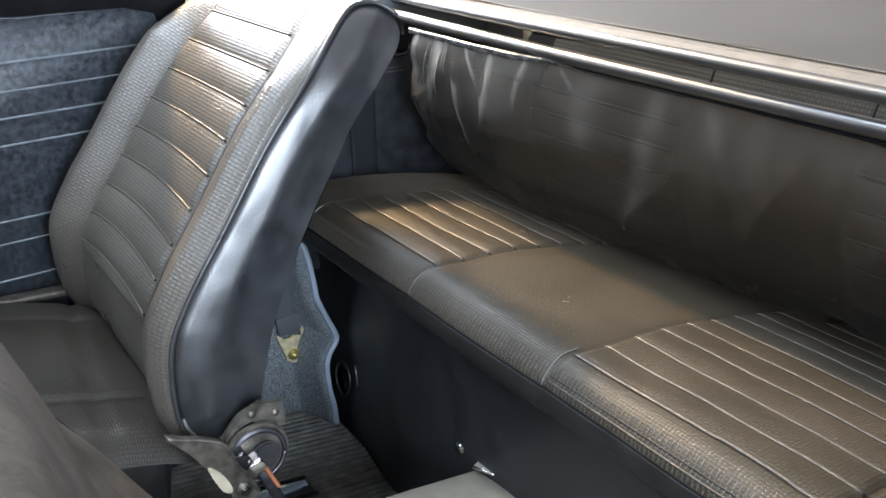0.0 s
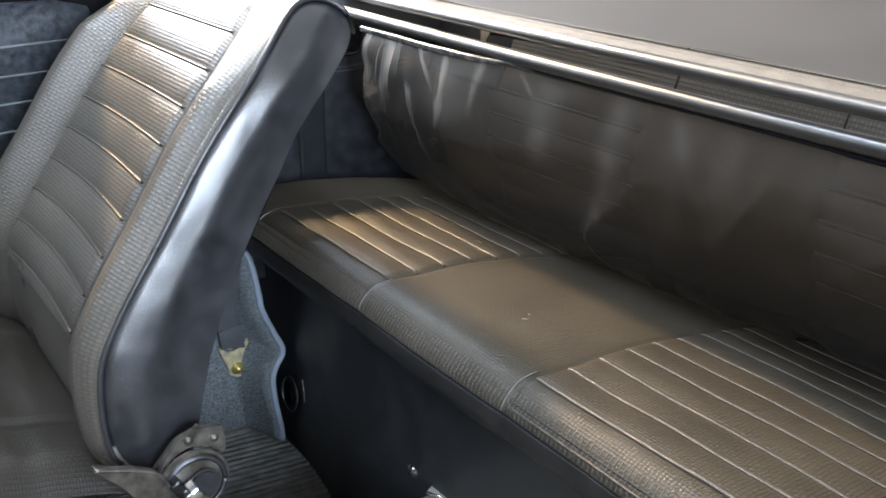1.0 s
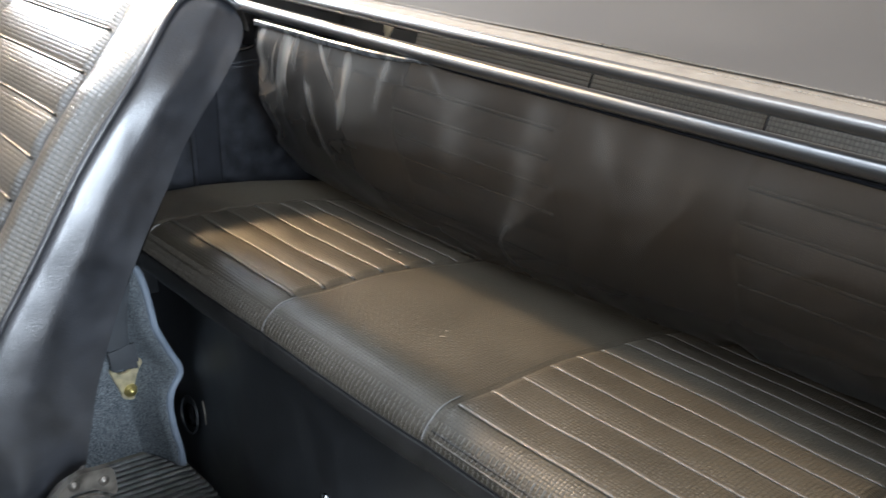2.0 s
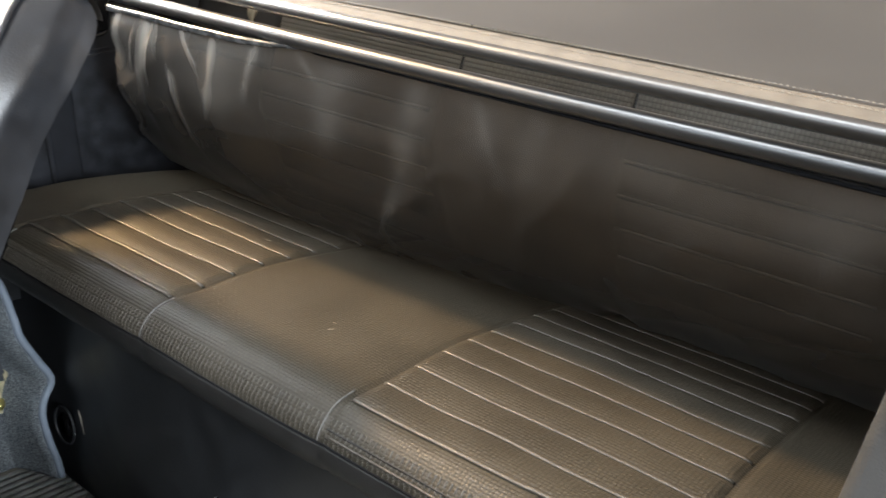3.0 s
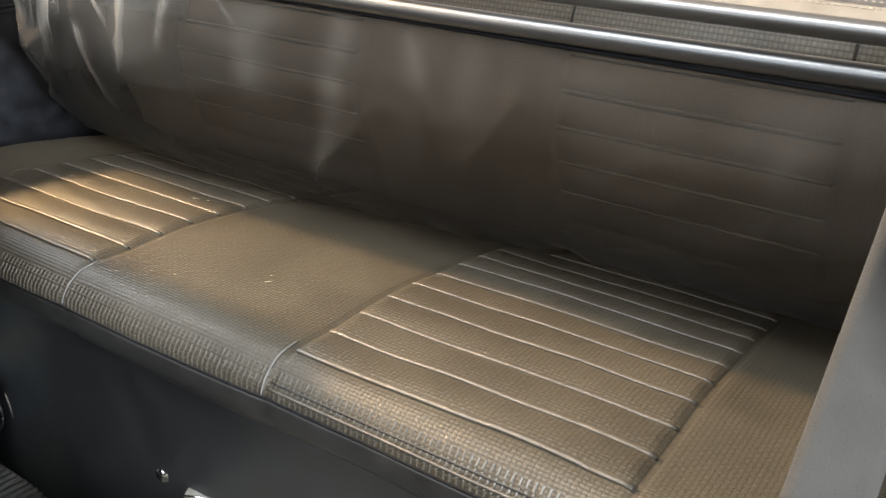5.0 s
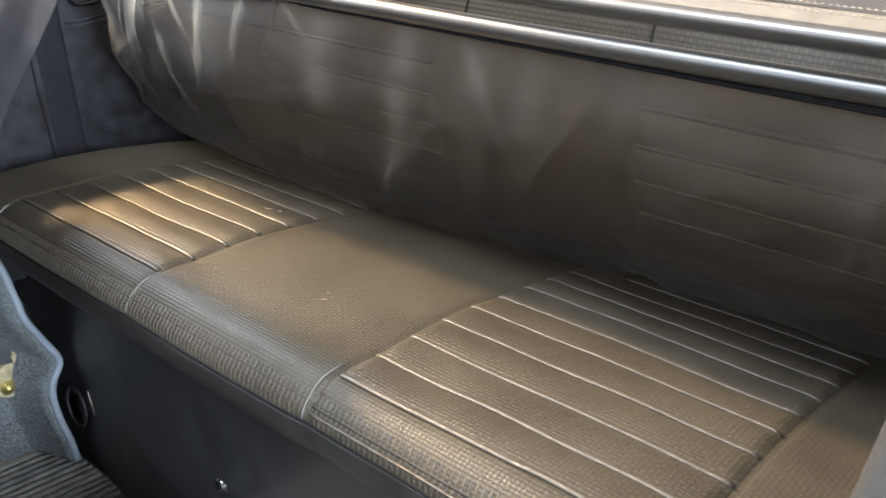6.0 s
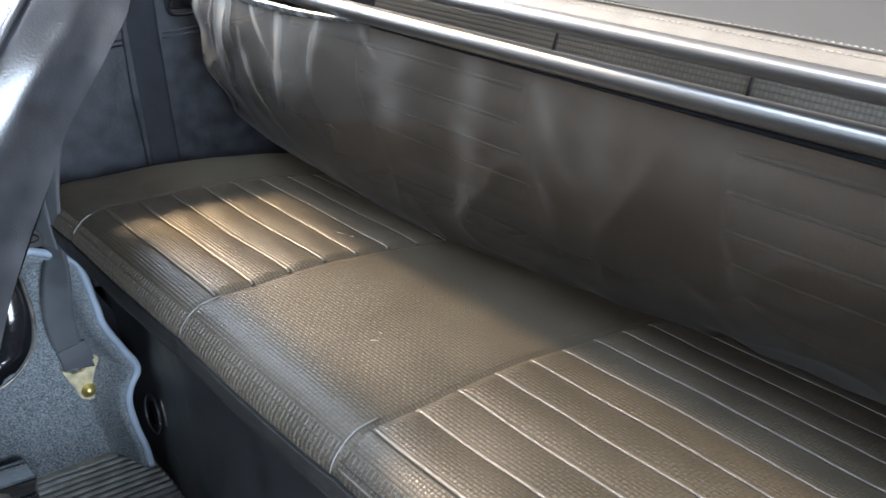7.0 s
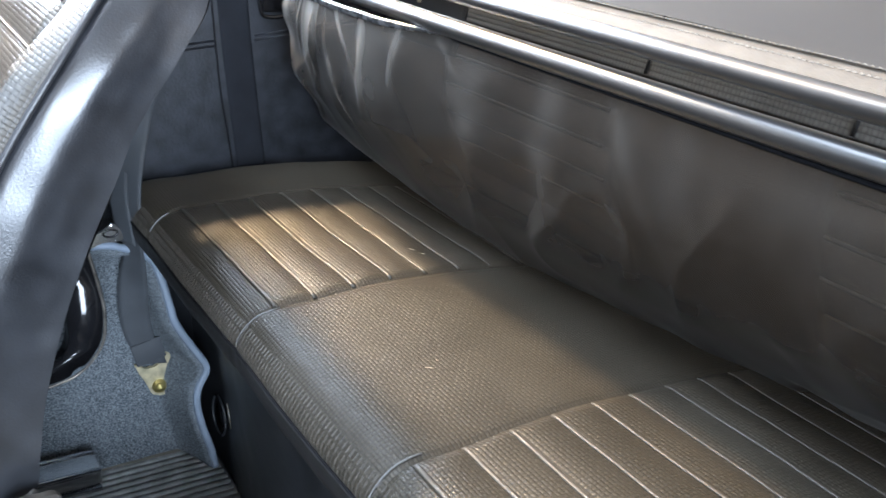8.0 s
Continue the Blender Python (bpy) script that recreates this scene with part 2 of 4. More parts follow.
def sheet(fn, us, vs, thick=0.0, uvf=None):
    """A surface from fn(u, v) over two lists, with UV metres; thick closes it to a slab along its normal."""
    us, vs = list(us), list(vs)
    nu, nv = len(us), len(vs)
    P = np.array([[fn(u, v) for v in vs] for u in us], float)
    idx = lambda i, j: i * nv + j
    faces = [(idx(i, j), idx(i + 1, j), idx(i + 1, j + 1), idx(i, j + 1)) for i in range(nu - 1) for j in range(nv - 1)]
    verts = P.reshape(-1, 3)
    du, dv = np.gradient(P, axis=0), np.gradient(P, axis=1)
    uvlen_u = np.concatenate([np.zeros((1, nv)), np.cumsum(np.linalg.norm(np.diff(P, axis=0), axis=2), axis=0)])
    uvlen_v = np.concatenate([np.zeros((nu, 1)), np.cumsum(np.linalg.norm(np.diff(P, axis=1), axis=2), axis=1)], axis=1)
    uvlen_v = uvlen_v.mean(axis=0, keepdims=True) * np.ones((nu, 1))
    uvlen_u = uvlen_u.mean(axis=1, keepdims=True) * np.ones((1, nv))
    UV = np.stack([uvlen_u[:, :1] * 0 + np.array([u for u in us])[:, None] * np.ones((1, nv)) if uvf else uvlen_u, uvlen_v], -1).reshape(-1, 2)
    if thick:
        N = np.cross(du, dv)
        N /= np.linalg.norm(N, axis=2, keepdims=True) + 1e-12
        n0 = len(verts)
        verts = np.concatenate([verts, (P - N * thick).reshape(-1, 3)])
        UV = np.concatenate([UV, UV])
        back = [tuple(n0 + k for k in reversed(q)) for q in faces]
        rim = [(idx(i, 0), n0 + idx(i, 0), n0 + idx(i + 1, 0), idx(i + 1, 0)) for i in range(nu - 1)]
        rim += [(idx(i + 1, nv - 1), n0 + idx(i + 1, nv - 1), n0 + idx(i, nv - 1), idx(i, nv - 1)) for i in range(nu - 1)]
        rim += [(idx(0, j + 1), n0 + idx(0, j + 1), n0 + idx(0, j), idx(0, j)) for j in range(nv - 1)]
        rim += [(idx(nu - 1, j), n0 + idx(nu - 1, j), n0 + idx(nu - 1, j + 1), idx(nu - 1, j + 1)) for j in range(nv - 1)]
        faces = faces + back + rim
    me = bpy.data.meshes.new("sheet")
    me.from_pydata(verts.tolist(), [], faces)
    lay = me.uv_layers.new(name="UVMap")
    loops = np.zeros(len(me.loops), int)
    me.loops.foreach_get("vertex_index", loops)
    lay.data.foreach_set("uv", UV[loops].ravel())
    me.update()
    return me


def curve_pts(pts, n, closed=False):
    """n points along a smooth curve through pts."""
    P = np.array(pts, float)
    k = len(P)
    out = []
    for s in np.linspace(0, k if closed else k - 1, n, endpoint=not closed):
        i = int(min(math.floor(s), k - 1 if closed else k - 2))
        f = s - i
        g = (lambda j: P[j % k]) if closed else (lambda j: P[min(max(j, 0), k - 1)])
        a, b, c, d = g(i - 1), g(i), g(i + 1), g(i + 2)
        out.append(0.5 * (2 * b + (c - a) * f + (2 * a - 5 * b + 4 * c - d) * f * f + (3 * b - a - 3 * c + d) * f ** 3))
    return np.array(out)


def tube(pts, r, sides=10, flat=1.0, cap=True):
    """A bmesh tube along pts; r a number or a list; flat squashes it along its second axis."""
    P = [Vector(p) for p in pts]
    bm = bmesh.new()
    rings = []
    ref = None
    for i, p in enumerate(P):
        d = (P[min(i + 1, len(P) - 1)] - P[max(i - 1, 0)]).normalized()
        if ref is None:
            ref = Vector((0, 0, 1)) if abs(d.z) < 0.9 else Vector((0, 1, 0))
        a = (ref - d * ref.dot(d)).normalized()
        ref = a
        b = d.cross(a)
        rr = r[i] if isinstance(r, (list, tuple, np.ndarray)) else r
        rings.append([bm.verts.new(p + a * math.cos(q) * rr * flat + b * math.sin(q) * rr) for q in [2 * math.pi * k / sides for k in range(sides)]])
    for A, B in zip(rings, rings[1:]):
        for k in range(sides):
            bm.faces.new((A[k], A[(k + 1) % sides], B[(k + 1) % sides], B[k]))
    if cap:
        bm.faces.new(rings[0][::-1])
        bm.faces.new(rings[-1])
    return bm


def block(size, at=(0, 0, 0), bevel=0.005, seg=2, turn=None):
    bm = bmesh.new()
    bmesh.ops.create_cube(bm, size=1.0)
    bmesh.ops.scale(bm, vec=size, verts=bm.verts)
    if bevel:
        bmesh.ops.bevel(bm, geom=bm.edges[:], offset=bevel, segments=seg, affect="EDGES", profile=0.5)
    if turn is not None:
        bmesh.ops.transform(bm, matrix=turn, verts=bm.verts)
    bmesh.ops.translate(bm, vec=at, verts=bm.verts)
    return bm


def disc(r, depth, at, axis="x", sides=24, bevel=0.002):
    bm = bmesh.new()
    bmesh.ops.create_cone(bm, cap_ends=True, segments=sides, radius1=r, radius2=r, depth=depth)
    if bevel:
        bmesh.ops.bevel(bm, geom=[e for e in bm.edges if abs(e.verts[0].co.z - e.verts[1].co.z) < 1e-6], offset=bevel, segments=2, affect="EDGES")
    if axis == "x":
        bmesh.ops.rotate(bm, matrix=Matrix.Rotation(radians(90), 3, "Y"), verts=bm.verts)
    elif axis == "y":
        bmesh.ops.rotate(bm, matrix=Matrix.Rotation(radians(90), 3, "X"), verts=bm.verts)
    bmesh.ops.translate(bm, vec=at, verts=bm.verts)
    return bm


def plate(outline, x0, x1, bevel=0.0):
    """A slab with an outline in y, z between x0 and x1."""
    bm = bmesh.new()
    A = [bm.verts.new((x0, y, z)) for y, z in outline]
    B = [bm.verts.new((x1, y, z)) for y, z in outline]
    bm.faces.new(A)
    bm.faces.new(B[::-1])
    k = len(outline)
    for i in range(k):
        bm.faces.new((A[i], B[i], B[(i + 1) % k], A[(i + 1) % k]))
    if bevel:
        bmesh.ops.bevel(bm, geom=[e for e in bm.edges if abs(e.verts[0].co.x - e.verts[1].co.x) < 1e-6], offset=bevel, segments=2, affect="EDGES")
    return bm


def join(*bms):
    out = bmesh.new()
    for b in bms:
        me = bpy.data.meshes.new("j")
        b.to_mesh(me)
        b.free()
        out.from_mesh(me)
        bpy.data.meshes.remove(me)
    return out


def bump1(d, w):
    return math.exp(-(d / w) ** 2)


def interp(x, table):
    xs, ys = zip(*table)
    return float(np.interp(x, xs, ys))


# ---- floor, body and side walls ----
ground = tagged(part("ground", block((400, 400, 0.1), (0, 0, -0.40), 0), M_GROUND, smooth=False), "plain grey concrete ground around the open car", "ground", kind="structure")
# unseen garage made up round the car, open where the added lights stand
def added_wall(name, *boxes, material=M_PLASTER, label="unseen pale grey plastered wall added round the car"):
    bms = [block(size, at, 0) for size, at in boxes]
    return tagged(part(name, join(*bms), material, smooth=False), label, "wall", kind="structure")


added_wall("wall_east", ((0.2, 2.2, 4.0), (3.1, -2.40, 1.65)), ((0.2, 3.4, 4.0), (3.1, 1.80, 1.65)), ((0.2, 1.4, 1.85), (3.1, -0.60, 2.725)))
added_wall("wall_west", ((0.2, 2.25, 4.0), (-3.3, -2.375, 1.65)), ((0.2, 1.25, 4.0), (-3.3, 2.875, 1.65)), ((0.2, 3.5, 1.0), (-3.3, 0.50, 3.15)), ((0.2, 3.5, 1.6), (-3.3, 0.50, 0.45)))
# unseen wall behind the car, darkened to lessen sheen on the pleats
added_wall("wall_north", ((6.6, 0.2, 4.0), (-0.1, 3.6, 1.65)), material=M_DARKWALL, label="unseen wall added, dark brown to keep its reflection off the bench")
added_wall("wall_south", ((1.4, 0.2, 4.0), (-2.7, -3.6, 1.65)), ((0.8, 0.2, 4.0), (2.8, -3.6, 1.65)), ((4.4, 0.2, 0.35), (0.2, -3.6, 3.475)))
tagged(part("ceiling", join(*[block((sx, sy, 0.15), (px, py, 3.725), 0) for sx, sy, px, py in ((1.3, 7.4, -2.75, 0), (2.9, 7.4, 1.75, 0), (2.4, 1.1, -0.9, -3.15), (2.4, 4.7, -0.9, 1.35))]), M_PLASTER, smooth=False), "unseen pale grey ceiling added, open for the overhead light", "ceiling", kind="structure")
# fixture made up for the inferred warm light, out of view
lamp = tagged(thing("added_lamp_fixture", (-2.99, -0.29, 3.65)), "unseen steel housing added for the inferred warm light", "lamp")
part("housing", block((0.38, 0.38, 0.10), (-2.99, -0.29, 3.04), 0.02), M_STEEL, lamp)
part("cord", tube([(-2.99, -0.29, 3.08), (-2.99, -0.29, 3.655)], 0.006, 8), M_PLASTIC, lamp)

floor_pan = tagged(part("floor", block((1.46, 2.2, 0.03), (0, -0.45, -0.035), 0.004), M_PANEL), "black painted car floor under the mats", "floor", kind="structure")
sill = tagged(part("sill", block((0.10, 2.2, 0.26), (0.755, -0.55, -0.10), 0.02, 3), M_PAINT), "dark painted sill below the open door", "sill", kind="structure")

# far side: upper trim panel, door card, wheel-arch carpet
SIDE_X = -0.600
side = tagged(part("side_trim_panel", block((0.03, 0.62, 0.37), (SIDE_X - 0.015, 0.215, 0.475), 0.006, 3), M_SIDE), "blue-black vinyl quarter trim panel beside the rear bench", "trim panel", kind="structure")
part("trim_seam", tube(curve_pts([(SIDE_X, 0.168, 0.40), (SIDE_X, 0.158, 0.47), (SIDE_X, 0.15, 0.52), (SIDE_X, 0.142, 0.61), (SIDE_X, 0.137, 0.68)], 16), 0.0014, 6), M_FELT, side, "dark sewn seam")
obj("trim_strip", sheet(lambda u, v: (SIDE_X + 0.0012 * (1 - abs(u) ** 4), interp(v, [(0.40, 0.170), (0.50, 0.157), (0.60, 0.145), (0.68, 0.138)]) + 0.024 + 0.022 * u + 0.006 * v, v), np.linspace(-1, 1, 12), np.linspace(0.40, 0.66, 20), 0.004), M_STRIP, side, "smooth padded vinyl strip")
for z0 in (0.583, 0.590):
    part("weld_line", tube([(SIDE_X, 0.02, z0 - 0.012), (SIDE_X, 0.142, z0 + 0.002)], 0.0016, 6), M_SIDE, side)
    part("weld_line", tube([(SIDE_X, 0.20, z0 + 0.008), (SIDE_X, 0.36, z0 + 0.03)], 0.0016, 6), M_SIDE, side)
ash = tagged(thing("ashtray", (SIDE_X, 0.235, 0.65)), "small black recessed ashtray in the side trim", "ashtray")
part("ashtray_frame", tube(curve_pts([(SIDE_X + 0.002, 0.205, 0.68), (SIDE_X + 0.002, 0.207, 0.64), (SIDE_X + 0.002, 0.216, 0.624), (SIDE_X + 0.002, 0.25, 0.626), (SIDE_X + 0.002, 0.262, 0.64), (SIDE_X + 0.002, 0.265, 0.68)], 30), 0.003, 8), M_PLASTIC, ash)
part("ashtray_lid", block((0.008, 0.05, 0.06), (SIDE_X + 0.001, 0.236, 0.66), 0.003), M_PLASTIC, ash)

DOOR_X = -0.715
door = tagged(part("door_card", plate([(-1.185, 0.085), (-0.135, 0.085), (-0.135, 0.64), (-0.15, 0.672), (-0.20, 0.680), (-0.35, 0.658), (-1.185, 0.605)], DOOR_X - 0.03, DOOR_X, 0.003), M_DOOR), "dark blue-grey pleated vinyl door card", "door card", kind="structure")
for z0 in (0.588, 0.545, 0.504, 0.462, 0.341, 0.304, 0.242):
    part("weld_line", tube([(DOOR_X, -1.15, z0 - 0.114), (DOOR_X, -0.15, z0 + 0.036)], 0.0018, 6), M_DOORLINE, door)
part("door_top_edge", tube([(DOOR_X, -1.15, 0.61), (DOOR_X, -0.35, 0.657), (DOOR_X, -0.20, 0.679), (DOOR_X, -0.155, 0.672), (DOOR_X, -0.14, 0.64)], 0.0022, 8), M_DOOR, door)
# upper part is unseen, stepped up to keep warm light off the seat cushion
part("door_ledge", join(block((0.07, 1.2, 0.26), (DOOR_X - 0.066, -0.745, 0.62), 0.004), plate([(-1.35, 0.598), (-0.35, 0.660), (-0.20, 0.682), (-0.15, 0.675), (-0.135, 0.64), (-0.10, 0.64), (-0.10, 0.76), (-0.20, 0.76), (-0.27, 0.86), (-1.35, 0.86)], DOOR_X - 0.10, DOOR_X + 0.006, 0.004)), M_FELT, door, "black door top, raised out of view to block the warm light")
part("sill_strip", block((0.03, 0.95, 0.012), (-0.690, -0.66, 0.196), 0.003, 2, Matrix.Rotation(radians(4.5), 4, "X")), M_STEEL, door, "scuffed metal strip along the door foot")
pillar = tagged(part("door_pillar", block((0.06, 0.09, 0.66), (-0.685, -0.115, 0.33), 0.015, 3), M_PANEL), "black pillar between door and quarter trim", "pillar", kind="structure")

EDGE = [(-0.19, 0.352), (-0.10, 0.350), (-0.02, 0.346), (0.008, 0.338), (0.018, 0.318), (0.028, 0.272), (0.034, 0.245), (0.058, 0.20), (0.072, 0.176), (0.074, 0.160), (0.063, 0.138), (0.060, 0.112), (0.068, 0.07), (0.079, 0.033), (0.085, 0.0)]
EDGE_C = curve_pts(EDGE, 70)


def carpet_x(y, z):
    near = max(0.0, 1 - min(math.hypot(y - a, z - b) for a, b in EDGE_C) / 0.035)
    return -0.540 + 0.075 * near ** 1.8 * interp(y, [(-0.3, 0), (-0.03, 0.3), (0.03, 1)])


def carpet_fn(u, v):
    """u runs along the edge, v from the edge inwards to the floor line."""
    e = EDGE_C[int(u)]
    inner = np.array([-0.19 + 0.21 * u / 69, -0.01])
    p = e * (1 - v) + inner * v
    return (carpet_x(p[0], p[1]), p[0], p[1])


carpet = tagged(obj("side_carpet", sheet(carpet_fn, range(70), np.linspace(0, 1, 24), 0.008), M_CARPET), "blue-grey flecked carpet on the side wall", "carpet", kind="structure")
part("edge_binding", tube([(carpet_x(y, z) + 0.002, y, z) for y, z in EDGE_C], 0.0055, 8), M_BIND, carpet, "pale blue sewn binding")
tagged(part("side_ledge", block((0.19, 0.59, 0.09), (-0.635, 0.105, 0.308), 0.004), M_PANEL), "black ledge above the wheel-arch carpet", "ledge", kind="structure")
wheel_arch = tagged(part("wheel_arch", plate([(-0.19, -0.02), (0.09, -0.02), (0.09, 0.20), (0.03, 0.30), (-0.01, 0.33), (-0.19, 0.338)], -0.72, -0.557), M_PANEL), "black painted inner wheel arch behind the carpet", "wheel arch", kind="structure")

tagged(part("body_side", block((0.03, 2.3, 0.74), (-0.775, -0.50, 0.27), 0.01), M_PAINT), "dark painted outer body side", "body side", kind="structure")
# near side wall behind the door opening
near_side = tagged(part("near_side_panel", block((0.03, 0.55, 0.74), (0.655, 0.235, 0.38), 0.006, 3), M_SIDE), "blue-black vinyl quarter trim panel on the door side", "trim panel", kind="structure")
tail = tagged(part("rear_body_panel", block((1.5, 0.03, 1.0), (0, 0.62, 0.28), 0.01), M_PANEL), "black body panel behind the rear backrest", "body panel", kind="structure")
dash = tagged(part("front_bulkhead", block((1.5, 0.04, 0.75), (0, -1.6, 0.3), 0.01), M_PANEL), "black bulkhead at the front of the cabin", "bulkhead", kind="structure")

# unseen block, its height set to hold low front light off the seats
dashboard = tagged(part("dashboard", block((1.4, 0.24, 0.40), (0, -1.18, 0.66), 0.06, 4), M_SIDE), "unseen blue-black dashboard block added to cut low light from the front", "dashboard", kind="structure")

# floor mat with ribs along the car
mat_ob = tagged(part("rubber_floor_mat", block((0.46, 0.98, 0.006), (-0.31, -0.39, -0.012), 0.002), M_MAT), "black ribbed rubber floor mat in the rear footwell", "floor mat")
x = -0.525
while x < -0.085:
    part("rib", tube([(x, -0.85, -0.009), (x, 0.095, -0.009)], 0.0048, 6), M_MAT, mat_ob)
    x += 0.0135
part("mat_border", tube([(-0.538, -0.85, -0.008), (-0.536, -0.10, -0.008), (-0.53, 0.09, -0.006)], 0.006, 8, 0.6), M_MATEDGE, mat_ob, "worn grey-brown edge of the mat")

# bench base panel
def base_fn(u, v):
    z = 0.37 - v * 0.40
    y = 0.044 + 0.046 * v ** 0.8 + 0.006 * math.sin(3.0 * u + 0.6) + 0.035 * min(1, max(0, (-0.25 - u) / 0.2))
    return (u, y, z)


base = tagged(obj("bench_base_panel", sheet(base_fn, np.linspace(-0.60, 0.64, 60), np.linspace(0, 1, 20), 0.012), M_PANEL), "satin black panel below the rear bench", "panel", kind="structure")
part("panel_hole", disc(0.02, 0.006, (-0.462, 0.097, 0.085), "y"), M_PLASTIC, base, "dark oval hole with a lip")
part("hole_lip", tube([(-0.458 + 0.026 * math.cos(a), 0.090, 0.088 + 0.030 * math.sin(a)) for a in np.linspace(0, 2 * math.pi, 36)], 0.0018, 8), M_PANEL, base)
# bright line modelled where the hole's rim catches a highlight
part("rim_glint", tube(curve_pts([(-0.413, 0.086, 0.135), (-0.405, 0.086, 0.118), (-0.402, 0.087, 0.10)], 8), 0.0013, 6), M_STEEL, base, "thin steel line standing in for the rim's highlight")
part("bolt_head", disc(0.011, 0.016, (-0.071, 0.066, 0.172), "y", 6, 0.002), M_CHROME, base, "worn bolt head")
part("bolt_head", disc(0.007, 0.010, (-0.106, 0.070, 0.152), "y", 6, 0.001), M_STEEL, base, "worn bolt head")

for px, pz, length, lean in ((-0.30, 0.175, 0.012, 1.2), (-0.245, 0.150, 0.010, 1.3), (-0.315, 0.085, 0.008, 1.1), (-0.115, 0.158, 0.014, 1.25), (-0.20, 0.10, 0.006, 1.4), (0.02, 0.205, 0.008, 0.3), (-0.05, 0.185, 0.006, 1.0)):
    yy = base_fn(px, (0.37 - pz) / 0.40)[1] - 0.0006
    part("paint_scratch", tube([(px + q * length * math.cos(lean), yy, pz + q * length * math.sin(lean)) for q in (-0.5, -0.2, 0.2, 0.5)], [0.0003, 0.0009, 0.0008, 0.0002], 6), M_SCUFF, base, "small scratch in the paint")
part("rust_patch", disc(0.010, 0.002, (-0.118, base_fn(-0.118, 0.56)[1] - 0.0006, 0.146), "y", 14, 0.0006), M_RUST, base, "brown rust round the bolt")

# tunnel
tunnel_prof = curve_pts([(-0.075, -0.02), (-0.065, 0.08), (-0.042, 0.145), (-0.02, 0.16), (0.06, 0.166), (0.12, 0.16), (0.145, 0.145), (0.165, 0.08), (0.175, -0.02)], 28)
tunnel = tagged(obj("floor_tunnel", sheet(lambda u, v: (tunnel_prof[int(u)][0] + 0.0, v, tunnel_prof[int(u)][1]), range(28), np.linspace(-1.5, 0.085, 30), 0.01), M_TUNNEL), "khaki covered tunnel along the middle of the floor", "tunnel", kind="structure")
part("tunnel_tab", block((0.034, 0.024, 0.004), (-0.013, 0.066, 0.172), 0.0012, 2, Matrix.Rotation(radians(28), 4, "Z")), M_TAB, tunnel, "grey metal plate tab")
part("tab_rim", tube([(-0.022, 0.048, 0.1735), (0.008, 0.064, 0.1735), (-0.003, 0.085, 0.1735)], 0.0015, 6), M_CHROME, tunnel, "bright worn edge")


# ---- rear bench cushion ----
CUSH = curve_pts([(0.035, 0.340), (0.012, 0.345), (-0.004, 0.362), (-0.005, 0.390), (0.010, 0.410), (0.032, 0.418), (0.08, 0.420), (0.165, 0.425), (0.25, 0.423), (0.34, 0.415), (0.42, 0.405), (0.50, 0.392)], 260)
LEFT_ROWS = [0.037 + 0.0436 * k for k in range(8)]
RIGHT_ROWS = [0.030 + 0.0431 * k for k in range(10)]
LEFT, RIGHT = (-0.431, -0.130), (0.150, 0.468)


def cushion_lift(x, y, s):
    h = 0.0
    for (a, b), rows in ((LEFT, LEFT_ROWS), (RIGHT, RIGHT_ROWS)):
        if a - 0.01 < x < b + 0.01 and y > rows[0] - 0.02 and s > 0.25:
            fade = min(1, max(0, (x - a) / 0.012), max(0, (b - x) / 0.012)) if a < x < b else 0
            k = (y - rows[0]) / (rows[1] - rows[0])
            if k > 0:
                h += 0.0032 * abs(math.sin(math.pi * k)) ** 0.6 * fade
    for xs in (-0.130, 0.150, -0.431, 0.468):
        h -= 0.0016 * bump1(x - xs, 0.0045)
    if -0.13 < x < 0.15:
        h += 0.002 * math.sin(math.pi * (x + 0.13) / 0.28)
    h += 0.0022 * noise.noise((x * 6, y * 7, 0.3)) + 0.001 * noise.noise((x * 16, y * 18, 2.1))
    return h


def cushion_fn(u, v):
    i = int(v)
    y, z = CUSH[i]
    a, b = CUSH[max(i - 1, 0)], CUSH[min(i + 1, 259)]
    d = (b - a) / np.linalg.norm(b - a)
    n = np.array([-d[1], d[0]])
    lift = cushion_lift(u, y, v / 259)
    edge = max(0.0, abs(u - 0.01) - 0.555) / 0.04
    fall = 0.03 * min(edge, 1) ** 2
    return (u, y + n[0] * lift + (0.03 * min(edge, 1) ** 2 if i < 130 else 0), z + n[1] * lift - fall)


bench = tagged(thing("rear_bench", (0, 0.24, 0.35)), "dark brown-grey basket-weave vinyl rear bench with raised pleats", "bench")
part("seat_base", block((1.18, 0.34, 0.36), (0.01, 0.30, 0.17), 0.01), M_PANEL, bench, "black hidden cushion box")
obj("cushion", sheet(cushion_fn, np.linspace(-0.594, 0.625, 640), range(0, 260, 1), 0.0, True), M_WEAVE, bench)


def on_top(x, y, lift=0.0):
    j = 100 + int(np.argmin(np.abs(CUSH[100:, 0] - y)))
    p = cushion_fn(x, j)
    return (p[0], y, p[2] + lift)


for (a, b), rows in ((LEFT, LEFT_ROWS), (RIGHT, RIGHT_ROWS)):
    for k, y in enumerate(rows):
        pts = [on_top(x, y + 0.0015 * noise.noise((x * 9, k, 0)), 0.0010) for x in np.linspace(a + 0.004, b - 0.003, 44)]
        part("welt", tube(pts, max(0.0015, 0.0029 - 0.00022 * k), 8, 0.65), M_WELT, bench, "raised pleat welt")


